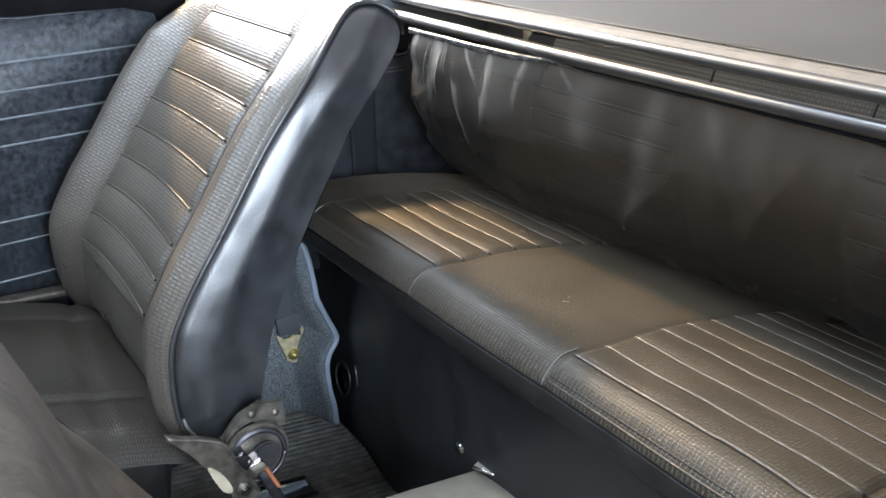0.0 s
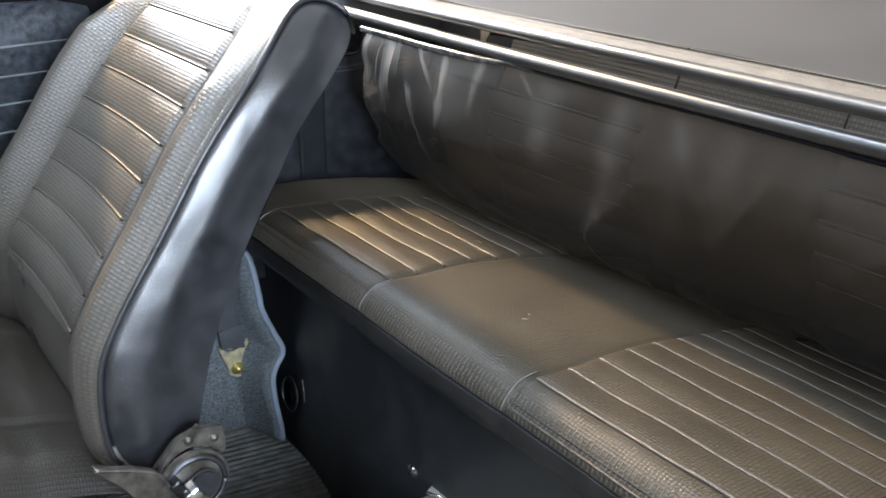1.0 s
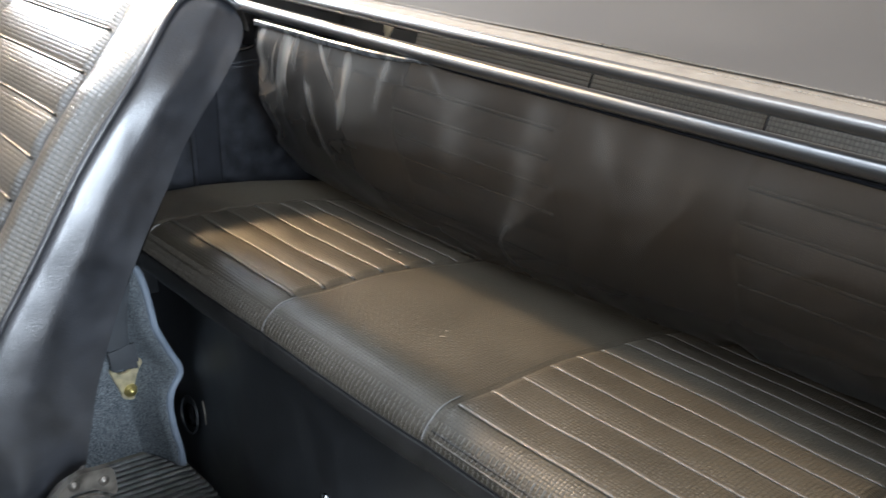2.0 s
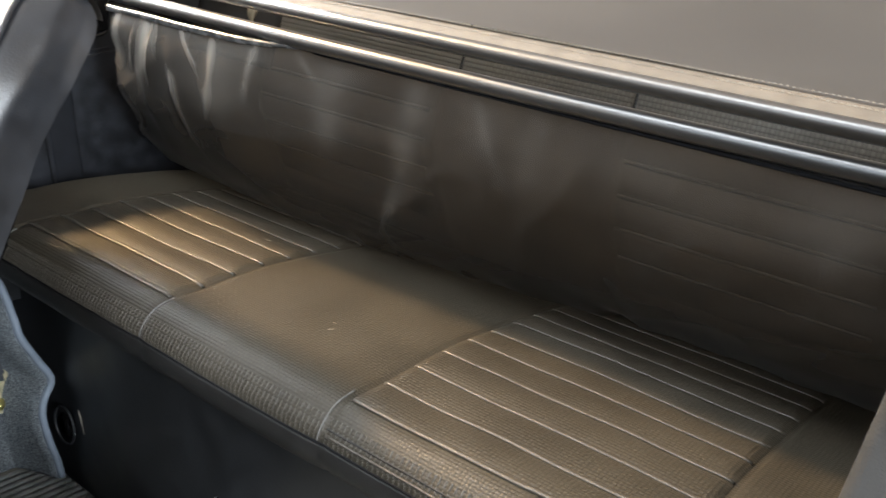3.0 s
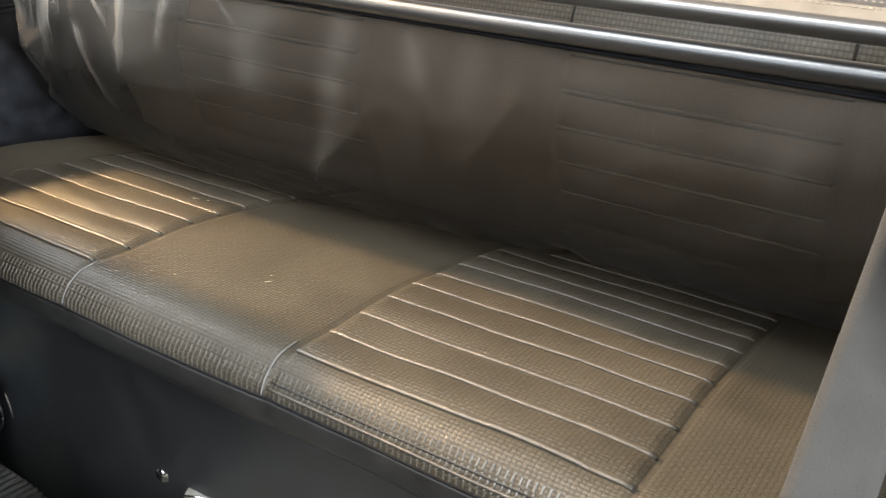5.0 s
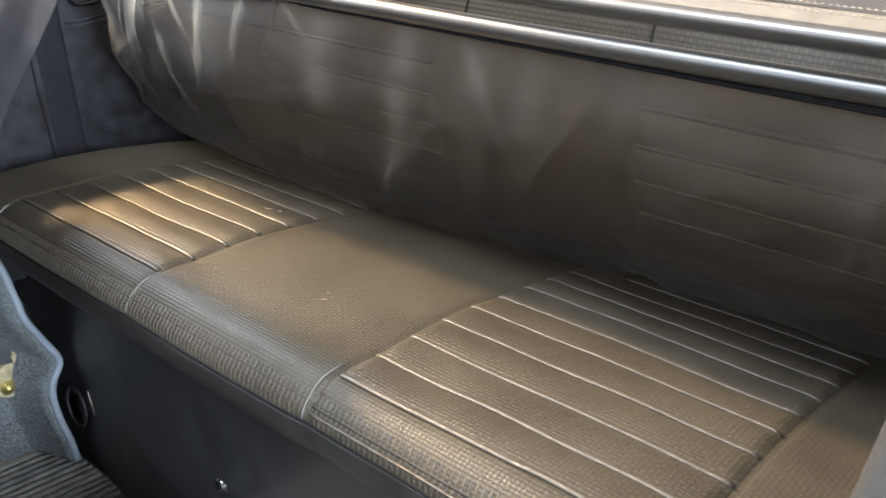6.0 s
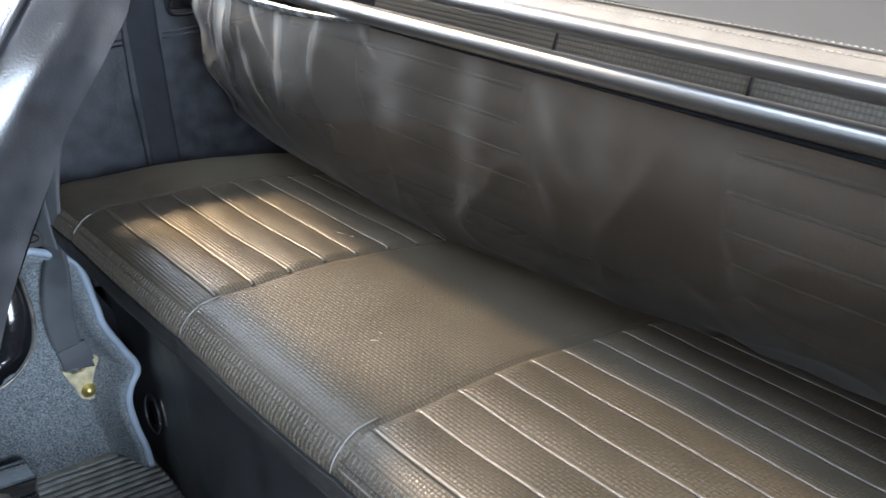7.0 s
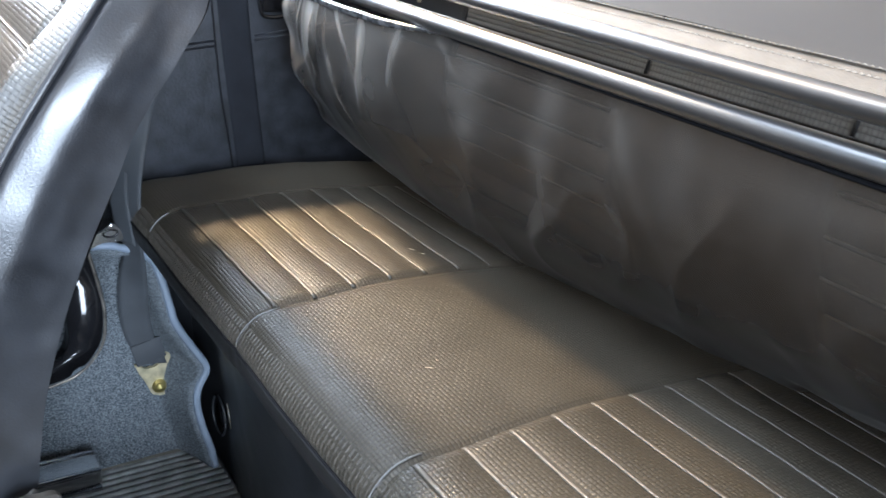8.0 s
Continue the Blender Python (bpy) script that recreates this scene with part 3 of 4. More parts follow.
def along_roll(x, lo, hi, lift):
    out = []
    for j in range(lo, hi, 3):
        a, b = CUSH[max(j - 1, 0)], CUSH[min(j + 1, 259)]
        d = (b - a) / np.linalg.norm(b - a)
        p = cushion_fn(x, j)
        out.append((x, p[1] - d[1] * lift, p[2] + d[0] * lift))
    return out


for xs in (-0.129, 0.144):
    part("seam", tube(along_roll(xs, 66, 124, 0.0012), 0.0007, 6), M_SEAM, bench, "pale sewn seam over the front roll")
J_SEAM = int(np.argmin(np.abs(CUSH[:100, 1] - 0.398)))
xs = np.linspace(0.150, 0.60, 70)
part("front_seam", tube([(x, cushion_fn(x, J_SEAM)[1] - 0.0005, cushion_fn(x, J_SEAM)[2]) for x in xs], 0.0009, 6), M_VALANCE, bench, "dark sewn seam")
part("front_piping", tube([(x, cushion_fn(x, J_SEAM - 6)[1] - 0.0004, cushion_fn(x, J_SEAM - 6)[2]) for x in xs], 0.0014, 8), M_RIB, bench, "covered piping below the seam")
# the weave stands up in columns of short ribs where it is stretched round the front of the roll
verts, faces = [], []
for c in range(199):
    xc = -0.575 + 0.006 * c
    for q in range(5):
        j0 = int(np.argmin(np.abs(CUSH[:100, 1] - (0.377 + 0.0062 * q))))
        j1 = int(np.argmin(np.abs(CUSH[:100, 1] - (0.377 + 0.0062 * q + 0.0046))))
        xq = xc + (0.0004 if q % 2 else -0.0004) + 0.0005 * noise.noise((c * 1.7, q * 2.3, 0))
        lo, hi = cushion_fn(xq, j0), cushion_fn(xq, j1)
        k = len(verts)
        for dx, out in ((-0.0013, 0.0002), (0.0, -0.0010), (0.0013, 0.0002)):
            verts += [(lo[0] + dx, lo[1] + out, lo[2]), (hi[0] + dx, hi[1] + out, hi[2] + (0.0003 if dx == 0 else 0))]
        faces += [(k, k + 2, k + 3, k + 1), (k + 2, k + 4, k + 5, k + 3), (k, k + 4, k + 2), (k + 1, k + 3, k + 5)]
me = bpy.data.meshes.new("weave_ribs")
me.from_pydata(verts, [], faces)
tagged(obj("weave_ribs", me, M_RIB, bench, "stretched ribs of the weave on the roll", smooth=False), kind="stuff")
J_LOW = int(np.argmin(np.abs(CUSH[:70, 1] - 0.383)))
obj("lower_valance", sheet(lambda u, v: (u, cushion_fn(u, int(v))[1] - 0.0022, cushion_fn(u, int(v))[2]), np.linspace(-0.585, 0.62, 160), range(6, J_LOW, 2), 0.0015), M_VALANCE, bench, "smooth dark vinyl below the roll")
part("valance_edge", tube([(x, cushion_fn(x, J_LOW)[1] - 0.0018, cushion_fn(x, J_LOW)[2] + 0.0006) for x in np.linspace(-0.58, 0.615, 120)], 0.0012, 6), M_FELT, bench, "dark sewn seam")
part("seam", tube(along_roll(-0.43, 75, 110, 0.0012), 0.0009, 6), M_SEAM, bench)

for x0, y0, l0, turn in ((-0.193, 0.23, 0.009, 0.6), (-0.178, 0.236, 0.006, 1.4), (0.043, 0.109, 0.008, 0.9), (0.036, 0.121, 0.004, 0.2)):
    part("scuff_mark", tube([on_top(x0 + s * l0 * math.cos(turn), y0 + s * l0 * math.sin(turn), 0.0002) for s in (-0.5, -0.2, 0.2, 0.5)], [0.0004, 0.0010, 0.0009, 0.0003], 6, 0.4), M_SCUFF, bench, "small pale scuff")

# ---- rear backrest ----
back = tagged(thing("rear_bench_squab", (0, 0.45, 0.40)), "dark vinyl rear squab with pleated blocks, behind clear plastic", "car seat")
BACKP = curve_pts([(0.482, 0.39), (0.456, 0.45), (0.418, 0.52), (0.408, 0.565), (0.412, 0.60), (0.426, 0.65), (0.440, 0.70), (0.452, 0.73), (0.50, 0.742)], 160)
BL, BR = (-0.43, -0.085), (0.185, 0.50)
BROWS = [0.480, 0.521, 0.562, 0.602, 0.642]


def backrest_fn(u, v):
    y, z = BACKP[int(v)]
    h = 0.0
    for a, b in (BL, BR):
        if a < u < b and z < 0.66:
            fade = min(1, (u - a) / 0.012, (b - u) / 0.012)
            h += 0.004 * abs(math.sin(math.pi * (z - 0.480) / 0.041)) ** 0.6 * fade
    for xs in (*BL, *BR):
        h -= 0.0022 * bump1(u - xs, 0.010)
    return (u, y - h, z)


obj("cushion", sheet(backrest_fn, np.linspace(-0.58, 0.61, 260), range(0, 160, 1), 0.0, True), M_SQUAB, back)
part("backrest_board", block((1.19, 0.05, 0.33), (0.01, 0.53, 0.54), 0.01), M_PANEL, back)
for a, b in (BL, BR):
    for z0 in BROWS:
        j = int(np.argmin(np.abs(BACKP[:, 1] - z0)))
        part("welt", tube([(x, backrest_fn(x, j)[1] - 0.001, z0) for x in np.linspace(a + 0.01, b - 0.01, 30)], 0.0028, 8), M_WELT, back, "raised pleat welt")

# squab top in a paler material, light between the rails put into its colour
obj("upper_band", sheet(lambda u, v: (u, np.interp(v, BACKP[:130, 1], BACKP[:130, 0]) - 0.006 - 0.003 * math.sin(math.pi * (v - 0.648) / 0.08), v), np.linspace(-0.40, 0.61, 60), np.linspace(0.648, 0.722, 14), 0.0, True), M_LITBAND, back, "ribbed top of the squab, paler grey in place of light")
# dark sheet added over the squab's end to stand in for the dark gap
obj("end_shade_panel", sheet(lambda u, v: (u, np.interp(v, BACKP[:130, 1], BACKP[:130, 0]) - 0.007, v), np.linspace(-0.60, -0.402, 12), np.linspace(0.60, 0.728, 14), 0.003), M_BELTD, back, "dark panel over the squab's end, standing in for shade")
for xs in (-0.058, 0.190, 0.481):
    part("band_joint", tube([(xs, np.interp(v, BACKP[:130, 1], BACKP[:130, 0]) - 0.0085, v) for v in np.linspace(0.65, 0.722, 8)], 0.0022, 6), M_PANEL, back)

# ---- folded soft top: rails, cover, clear window ----
top = tagged(thing("folded_soft_top", (0, 0.3, 0.70)), "folded soft top with satin rails, grey cloth and clear window", "soft top")
XR = np.linspace(-0.62, 0.66, 40)


def low_rail(x):
    return 0.1969 - 0.0189 * x, 0.6938 + 0.0012 * x + 0.0119 * x * x


def high_rail(x):
    return 0.1968 - 0.0459 * x, 0.7251 + 0.0060 * x


part("lower_rail", tube([(x, *low_rail(x)) for x in XR], 0.0090, 20), M_RAIL, top, "satin dark metal rail")
part("upper_rail", tube([(x, *high_rail(x)) for x in XR], 0.0080, 20), M_RAIL, top, "satin dark metal rail")
STRIP = curve_pts([(0.001, 0.0070), (0.006, 0.0112), (0.012, 0.0140), (0.026, 0.0165)], 12)
obj("edge_strip", sheet(lambda u, v: (u, high_rail(u)[0] + STRIP[int(v)][0], high_rail(u)[1] + STRIP[int(v)][1]), np.linspace(-0.62, 0.60, 60), range(12), 0.004), M_TRIM, top, "pale woven binding along the cover edge")


def cover_fn(u, v):
    y = high_rail(u)[0] + 0.021 + v * 1.1
    z = high_rail(u)[1] + 0.0178 + 0.30 * v + 0.02 * math.sin(2.5 * v) + 0.004 * noise.noise((u * 3, v * 4, 0))
    return (u, y, z)


obj("cover", sheet(cover_fn, np.linspace(-0.72, 0.59, 40), np.linspace(0, 1, 30)), M_COVER, top, "smooth grey cloth cover")
x = -0.60
verts, faces = [], []
while x < 0.59:
    for dy, dz in ((0.0120, 0.0142), (0.0205, 0.0183)):
        k, yy, zz = len(verts), high_rail(x)[0] + dy, high_rail(x)[1] + dz
        verts += [(x, yy - 0.0007, zz), (x + 0.003, yy - 0.0007, zz), (x + 0.003, yy + 0.0007, zz + 0.0003), (x, yy + 0.0007, zz + 0.0003), (x + 0.0008, yy, zz + 0.0009), (x + 0.0022, yy, zz + 0.0009)]
        faces += [(k, k + 1, k + 5, k + 4), (k + 1, k + 2, k + 5), (k + 2, k + 3, k + 4, k + 5), (k + 3, k, k + 4), (k, k + 3, k + 2, k + 1)]
    x += 0.0050
me = bpy.data.meshes.new("stitches")
me.from_pydata(verts, [], faces)
tagged(obj("stitches", me, M_STITCH, top, "pale raised stitches", smooth=False), kind="stuff")

# where the sheet's lower edge lies on the bench, from side to side
FBOT = [(-0.56, 0.378), (-0.45, 0.366), (-0.29, 0.351), (-0.13, 0.350), (0.0, 0.370), (0.127, 0.394), (0.25, 0.424), (0.36, 0.436), (0.47, 0.436), (0.62, 0.445)]
FBOT_Z = [(-0.56, 0.414), (-0.3, 0.411), (0.0, 0.412), (0.15, 0.411), (0.25, 0.409), (0.62, 0.404)]
FILM_EDGE = [(0, -0.469), (0.1, -0.478), (0.2, -0.490), (0.28, -0.503), (0.36, -0.502), (0.44, -0.509), (0.52, -0.522), (0.58, -0.531), (0.7, -0.551), (0.83, -0.573), (1, -0.600)]
# hanging folds: place, height, width, lean, how soon they fade downwards
FOLDS = [(-0.445, 0.010, 0.009, -0.05, 2.0), (-0.345, 0.008, 0.008, -0.03, 3.0), (-0.30, 0.009, 0.009, 0.05, 3.5), (-0.205, 0.008, 0.010, 0.03, 4.0), (-0.16, 0.006, 0.010, -0.04, 4.0), (0.105, 0.008, 0.011, 0.06, 2.2), (0.155, 0.007, 0.012, 0.05, 2.2), (0.195, 0.008, 0.010, 0.10, 2.4), (0.245, 0.009, 0.010, 0.03, 2.6), (0.290, 0.009, 0.011, 0.06, 2.0), (0.33, 0.007, 0.010, -0.03, 2.5), (0.40, 0.007, 0.014, 0.05, 2.0), (0.47, 0.006, 0.016, -0.05, 1.5)]
# pale streaks painted for gloss on folds: two ends along and down the sheet, half widths at both ends, strength
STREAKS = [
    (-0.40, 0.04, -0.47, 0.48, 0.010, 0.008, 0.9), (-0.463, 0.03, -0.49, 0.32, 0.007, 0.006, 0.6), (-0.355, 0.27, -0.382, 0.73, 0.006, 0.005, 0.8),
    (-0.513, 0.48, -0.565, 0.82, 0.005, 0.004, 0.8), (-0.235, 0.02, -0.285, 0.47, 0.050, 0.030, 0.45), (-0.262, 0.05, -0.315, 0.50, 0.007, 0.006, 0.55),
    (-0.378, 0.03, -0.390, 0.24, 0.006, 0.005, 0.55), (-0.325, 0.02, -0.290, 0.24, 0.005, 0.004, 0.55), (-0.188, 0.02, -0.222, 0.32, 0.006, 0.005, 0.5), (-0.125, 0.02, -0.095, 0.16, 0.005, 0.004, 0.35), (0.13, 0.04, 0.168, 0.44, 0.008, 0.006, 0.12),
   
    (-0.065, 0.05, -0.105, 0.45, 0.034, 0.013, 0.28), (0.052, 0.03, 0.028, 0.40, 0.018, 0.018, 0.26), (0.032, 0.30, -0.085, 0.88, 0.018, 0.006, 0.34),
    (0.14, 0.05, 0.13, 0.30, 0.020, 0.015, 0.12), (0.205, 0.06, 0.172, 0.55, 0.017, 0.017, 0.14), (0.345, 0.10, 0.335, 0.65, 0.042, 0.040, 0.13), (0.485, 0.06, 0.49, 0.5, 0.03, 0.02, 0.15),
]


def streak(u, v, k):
    """How much of streak k shows at (u, v): flat-topped across, faded at its ends."""
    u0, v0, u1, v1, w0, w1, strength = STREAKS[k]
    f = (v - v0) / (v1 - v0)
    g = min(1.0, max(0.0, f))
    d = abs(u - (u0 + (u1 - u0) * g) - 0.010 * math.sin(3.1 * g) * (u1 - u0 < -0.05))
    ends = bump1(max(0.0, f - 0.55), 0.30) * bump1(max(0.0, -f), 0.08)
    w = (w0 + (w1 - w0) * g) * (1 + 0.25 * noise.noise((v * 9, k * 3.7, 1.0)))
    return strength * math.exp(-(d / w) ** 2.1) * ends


def hem_out(u):
    """The welded hem comes out from under the rail towards the free end of the sheet."""
    k = min(1.0, max(0.0, (-0.09 - u) / 0.16))
    return k * k * (3 - 2 * k)


def film_fn(u, v):
    yt = low_rail(u)[0] + 0.004 - 0.018 * hem_out(u)
    z = 0.684 - 0.003 * hem_out(u)
    z += (interp(u, FBOT_Z) - z) * v
    y = yt + (interp(u, FBOT) - yt) * v ** 2.0
    for x0, amp, w, lean, fall in FOLDS:
        y -= 0.42 * amp * bump1(u - x0 - lean * v, w * (1 + 0.8 * v)) * (0.25 + 0.75 * math.sin(math.pi * min(1, v * 1.15))) * math.exp(-fall * v)
    for k in range(len(STREAKS)):
        if STREAKS[k][4] < 0.012:
            y -= 0.004 * streak(u, v, k) * min(1, v * 8)
    if v > 0.86:
        lip = ((v - 0.86) / 0.14) ** 2
        y += 0.016 * bump1(u - 0.226, 0.014) * lip
        z += (0.008 * bump1(u - 0.224, 0.012) + 0.003 * noise.noise((u * 22, 4.0, 1.0))) * lip
    ridge = 1 - abs(noise.noise((u * 7 + v * 1.5, v * 2.2, 8.0)))
    y -= 0.005 * ridge ** 6 * math.sin(math.pi * v)
    y += 0.009 * noise.noise((u * 4, v * 2.5, 5.0)) * v * (1 - v) * 4 + 0.0045 * noise.noise((u * 11 + v * 3, v * 5, 2.5)) * v * (1 - v) * 4
    y += 0.0030 * (abs(noise.noise((u * 20 + v * 2, v * 3.5, 9.5))) - 0.2) * min(1, v * 6) * (1 - v) ** 1.5
    x = u
    if u < -0.36:
        x = -0.36 + (u + 0.36) * (interp(v, FILM_EDGE) + 0.36) / (-0.55 + 0.36)
        y -= 0.006 * math.sin(v * 19) * ((-0.36 - u) / 0.19) ** 3 * min(1, (1 - v) * 3)
    return (x, y, z)


FU, FV = np.linspace(0.56, -0.55, 430), np.linspace(0, 1, 100)
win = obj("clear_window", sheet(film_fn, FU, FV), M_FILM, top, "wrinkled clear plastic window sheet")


def painted_gloss(u, v):
    """Pale tone painted in for reflections on the folds, most of all at the free end."""
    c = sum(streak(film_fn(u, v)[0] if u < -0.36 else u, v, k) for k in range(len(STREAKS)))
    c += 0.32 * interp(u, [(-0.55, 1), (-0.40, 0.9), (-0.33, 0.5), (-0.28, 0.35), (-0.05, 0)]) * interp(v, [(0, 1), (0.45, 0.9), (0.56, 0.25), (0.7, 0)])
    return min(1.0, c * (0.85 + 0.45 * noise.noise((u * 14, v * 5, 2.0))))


gloss_attr = win.data.attributes.new("fold_gloss", "FLOAT", "POINT")
gloss_attr.data.foreach_set("value", [max(0.0, painted_gloss(u, v)) for u in FU for v in FV])
HEM_X = np.linspace(-0.50, -0.08, 60)
obj("window_hem", sheet(lambda u, v: (u, low_rail(u)[0] + 0.002 - 0.018 * hem_out(u) - 0.0016 * math.sin(math.pi * v) - 0.0011 * bump1(v - 0.28, 0.12) + 0.0008 * noise.noise((u * 45, v * 2.5, 0)), 0.6868 - (0.0015 + 0.0058 * min(1, (-0.10 - u) / 0.12)) * v - 0.0025 * hem_out(u) + 0.0008 * noise.noise((u * 14, 3, 0))), np.linspace(-0.485, -0.10, 150), np.linspace(0, 1, 14), 0.0012), M_HEM, top, "shiny pale welded hem")
# out-of-view ledge that stops warm light falling between the rails
obj("light_baffle", sheet(lambda u, v: (u, low_rail(u)[0] + v, 0.687 + 0.1 * v + 0.0008 * noise.noise((u * 25, v * 60, 0))), np.linspace(-0.52, 0.58, 50), np.linspace(0.0, 0.040, 6), 0.0015), M_BACK, top, "unseen flap added behind the rail to block warm light")
part("window_hem", tube([(x, low_rail(x)[0] + 0.004, 0.684) for x in np.linspace(-0.10, 0.56, 30)], 0.005, 8, 0.5), M_FELT, top)
part("frame_clip", tube([(-0.311, 0.292, 0.706), (-0.311, 0.290, 0.695), (-0.311, 0.289, 0.686)], [0.0105, 0.0070, 0.003], 6, 0.5), M_CREAM, top, "small pale plastic clip")
part("clip_stay", tube([(-0.311, 0.300, 0.704), (-0.311, 0.430, 0.690)], 0.004, 8), M_PANEL, top)

# dark block made up to cover the bright gap at the rails' end
part("added_dark_panel", block((0.03, 0.34, 0.10), (-0.612, 0.37, 0.705), 0.012, 3), M_BELTD, top, "dark panel added to hide the pale wall beyond the rails")

# ---- front seats ----
LOOP = [(-0.25, 0.205), (-0.290, 0.243), (-0.301, 0.335), (-0.282, 0.397), (-0.236, 0.483), (-0.184, 0.581), (-0.13, 0.660), (-0.076, 0.724), (-0.038, 0.740), (-0.006, 0.730), (0.000, 0.703), (-0.034, 0.655), (-0.075, 0.597), (-0.099, 0.545), (-0.127, 0.485), (-0.152, 0.42), (-0.173, 0.35), (-0.184, 0.29), (-0.192, 0.250), (-0.220, 0.236)]
LP = curve_pts(LOOP, 170, True)
I_APEX = 72


def seat_half(z):
    return 0.257 - 0.033 * (z - 0.3) - 0.045 * max(0.0, (z - 0.60) / 0.14) ** 2.5


def seat_out(i):
    a, b = LP[(i - 1) % 170], LP[(i + 1) % 170]
    d = (b - a) / np.linalg.norm(b - a)
    return np.array([-d[1], d[0]])


ROWS_Z = [0.690 - 0.0430 * k for k in range(9)]


def arch(u, z):
    """How far a pleat seam rises towards the middle of the seat."""
    return max(0.0, (0.66 - z)) * 0.035 * max(0.0, 1 - (u / 0.62) ** 2)


def face_height(u, z):
    """Flat pleated middle, then side bolsters that rise towards the piping; the inboard one is lower to fit the
    camera's view.
    """
    k = min(1.0, max(0.0, (abs(u) - 0.63) / 0.24))
    return 0.004 + (0.034 if u < 0 else 0.022) * k * k * (3 - 2 * k) * interp(z, [(0.2, 0.6), (0.35, 1), (0.63, 1), (0.70, 0.3), (0.735, 0)]) * min(1, (1 - abs(u)) / 0.09) ** 0.6


def face_at(u, z, lift):
    """A point on the seat's face at height z of its profile, between the pleats."""
    s = float(np.interp(z, LP[10:66, 1], np.arange(10, 66)))
    i, f = int(s), s - int(s)
    p = LP[i] * (1 - f) + LP[i + 1] * f
    n = seat_out(i) * (1 - f) + seat_out(i + 1) * f
    h = face_height(u, z) + lift
    return (u * seat_half(z), p[0] + n[0] * h, p[1] + n[1] * h)


def face_fn(u, v):
    i, f = int(v), v - int(v)
    y, z = LP[i] * (1 - f) + LP[(i + 1) % 170] * f
    n = seat_out(i) * (1 - f) + seat_out(i + 1) * f
    h = face_height(u, z)
    inside = min(1, max(0, (0.62 - abs(u)) / 0.05))
    if i < 68 and 0.34 < z < 0.72 and inside > 0:
        h += 0.0038 * abs(math.sin(math.pi * (z - arch(u, z) - 0.690) / 0.0430)) ** 0.6 * inside
    h -= 0.003 * bump1(abs(u) - 0.62, 0.02) * (1 if i < 72 else 0)
    return (u * seat_half(z), y + n[0] * h, z + n[1] * h)


SIDE_BULGE = [(k / 40, float(w)) for k, w in enumerate(np.interp(np.linspace(0, 1, 41), *zip(*curve_pts([(0, 0), (0.04, 0.004), (0.10, 0.0068), (0.25, 0.0100), (0.40, 0.0112), (0.60, 0.0065), (0.80, 0.002), (1.0, 0)], 60))))]


def side_fn(sign):
    def fn(u, v):
        f = LP[int(round(u * I_APEX))]
        b = LP[int(round(169 - u * (169 - I_APEX)))]
        p = f + (b - f) * v
        w = seat_half(p[1]) - 0.004
        g = interp(v, SIDE_BULGE) * min(1, (1 - u) * 9) * min(1, 0.25 + u * 6)
        g += 0.0017 * noise.noise((p[0] * 14, p[1] * 10, 3.0)) + 0.0011 * noise.noise((p[0] * 42, p[1] * 30, 7.0))
        return (sign * (w + g), p[0], p[1])
    return fn


def back_fn(u, v):
    i = int(v) % 170
    y, z = LP[i]
    n = seat_out(i)
    h = 0.010 * (1 - abs(u) ** 6) + 0.003 * noise.noise((u * 3, z * 9, 1.0))
    return (u * (seat_half(z) - 0.004), y + n[0] * h, z + n[1] * h)


def front_seat(name, label, i_top):
    s = tagged(thing(name), label, "car seat", "front seats")
    b = thing("backrest")
    b.parent = s
    obj("front_cover", sheet(face_fn, np.linspace(-1, 1, 100), np.linspace(4, i_top, 330), 0.0, False), M_WEAVE_SEAT, b, "fine-weave vinyl face with raised pleats")
    obj("rear_cover", sheet(back_fn, np.linspace(-1, 1, 40), range(i_top, 175)), M_BACK, b, "matte dark grey backing cloth")
    for sg in (-1, 1):
        obj("side_cover", sheet(side_fn(sg), np.linspace(0, 1, 73), np.linspace(0, 1, 40)), M_VINYL, b, "smooth black vinyl")
        pts = [(sg * (seat_half(LP[i][1]) + 0.001), LP[i][0] + seat_out(i)[0] * 0.003, LP[i][1] + seat_out(i)[1] * 0.003) for i in range(4, 79, 2)]
        part("piping", tube(pts, 0.0032, 8), M_PIPING, b, "black corded piping")
        pts = [(sg * (seat_half(LP[i % 170][1]) - 0.002), LP[i % 170][0], LP[i % 170][1] + 0.002) for i in range(153, 180, 2)]
        part("lower_edge", tube(pts, 0.0035, 8), M_SEAM, b, "pale stitched lower edge")
    for k, z0 in enumerate(ROWS_Z):
        pts = [face_at(u, z0 + arch(u, z0 + arch(u, z0)), 0.0014) for u in np.linspace(-0.6, 0.6, 40)]
        part("welt", tube(pts, 0.0017, 6), M_WELT, b, "raised pleat welt")
    for sg in (-1, 1):
        pts = []
        for i in range(22, 72, 2):
            p = face_fn(sg * 0.62, i)
            pts.append((p[0], p[1] - 0.0005, p[2]))
        part("seam", tube(pts, 0.0011, 6), M_VINYL, b)
    return s, b


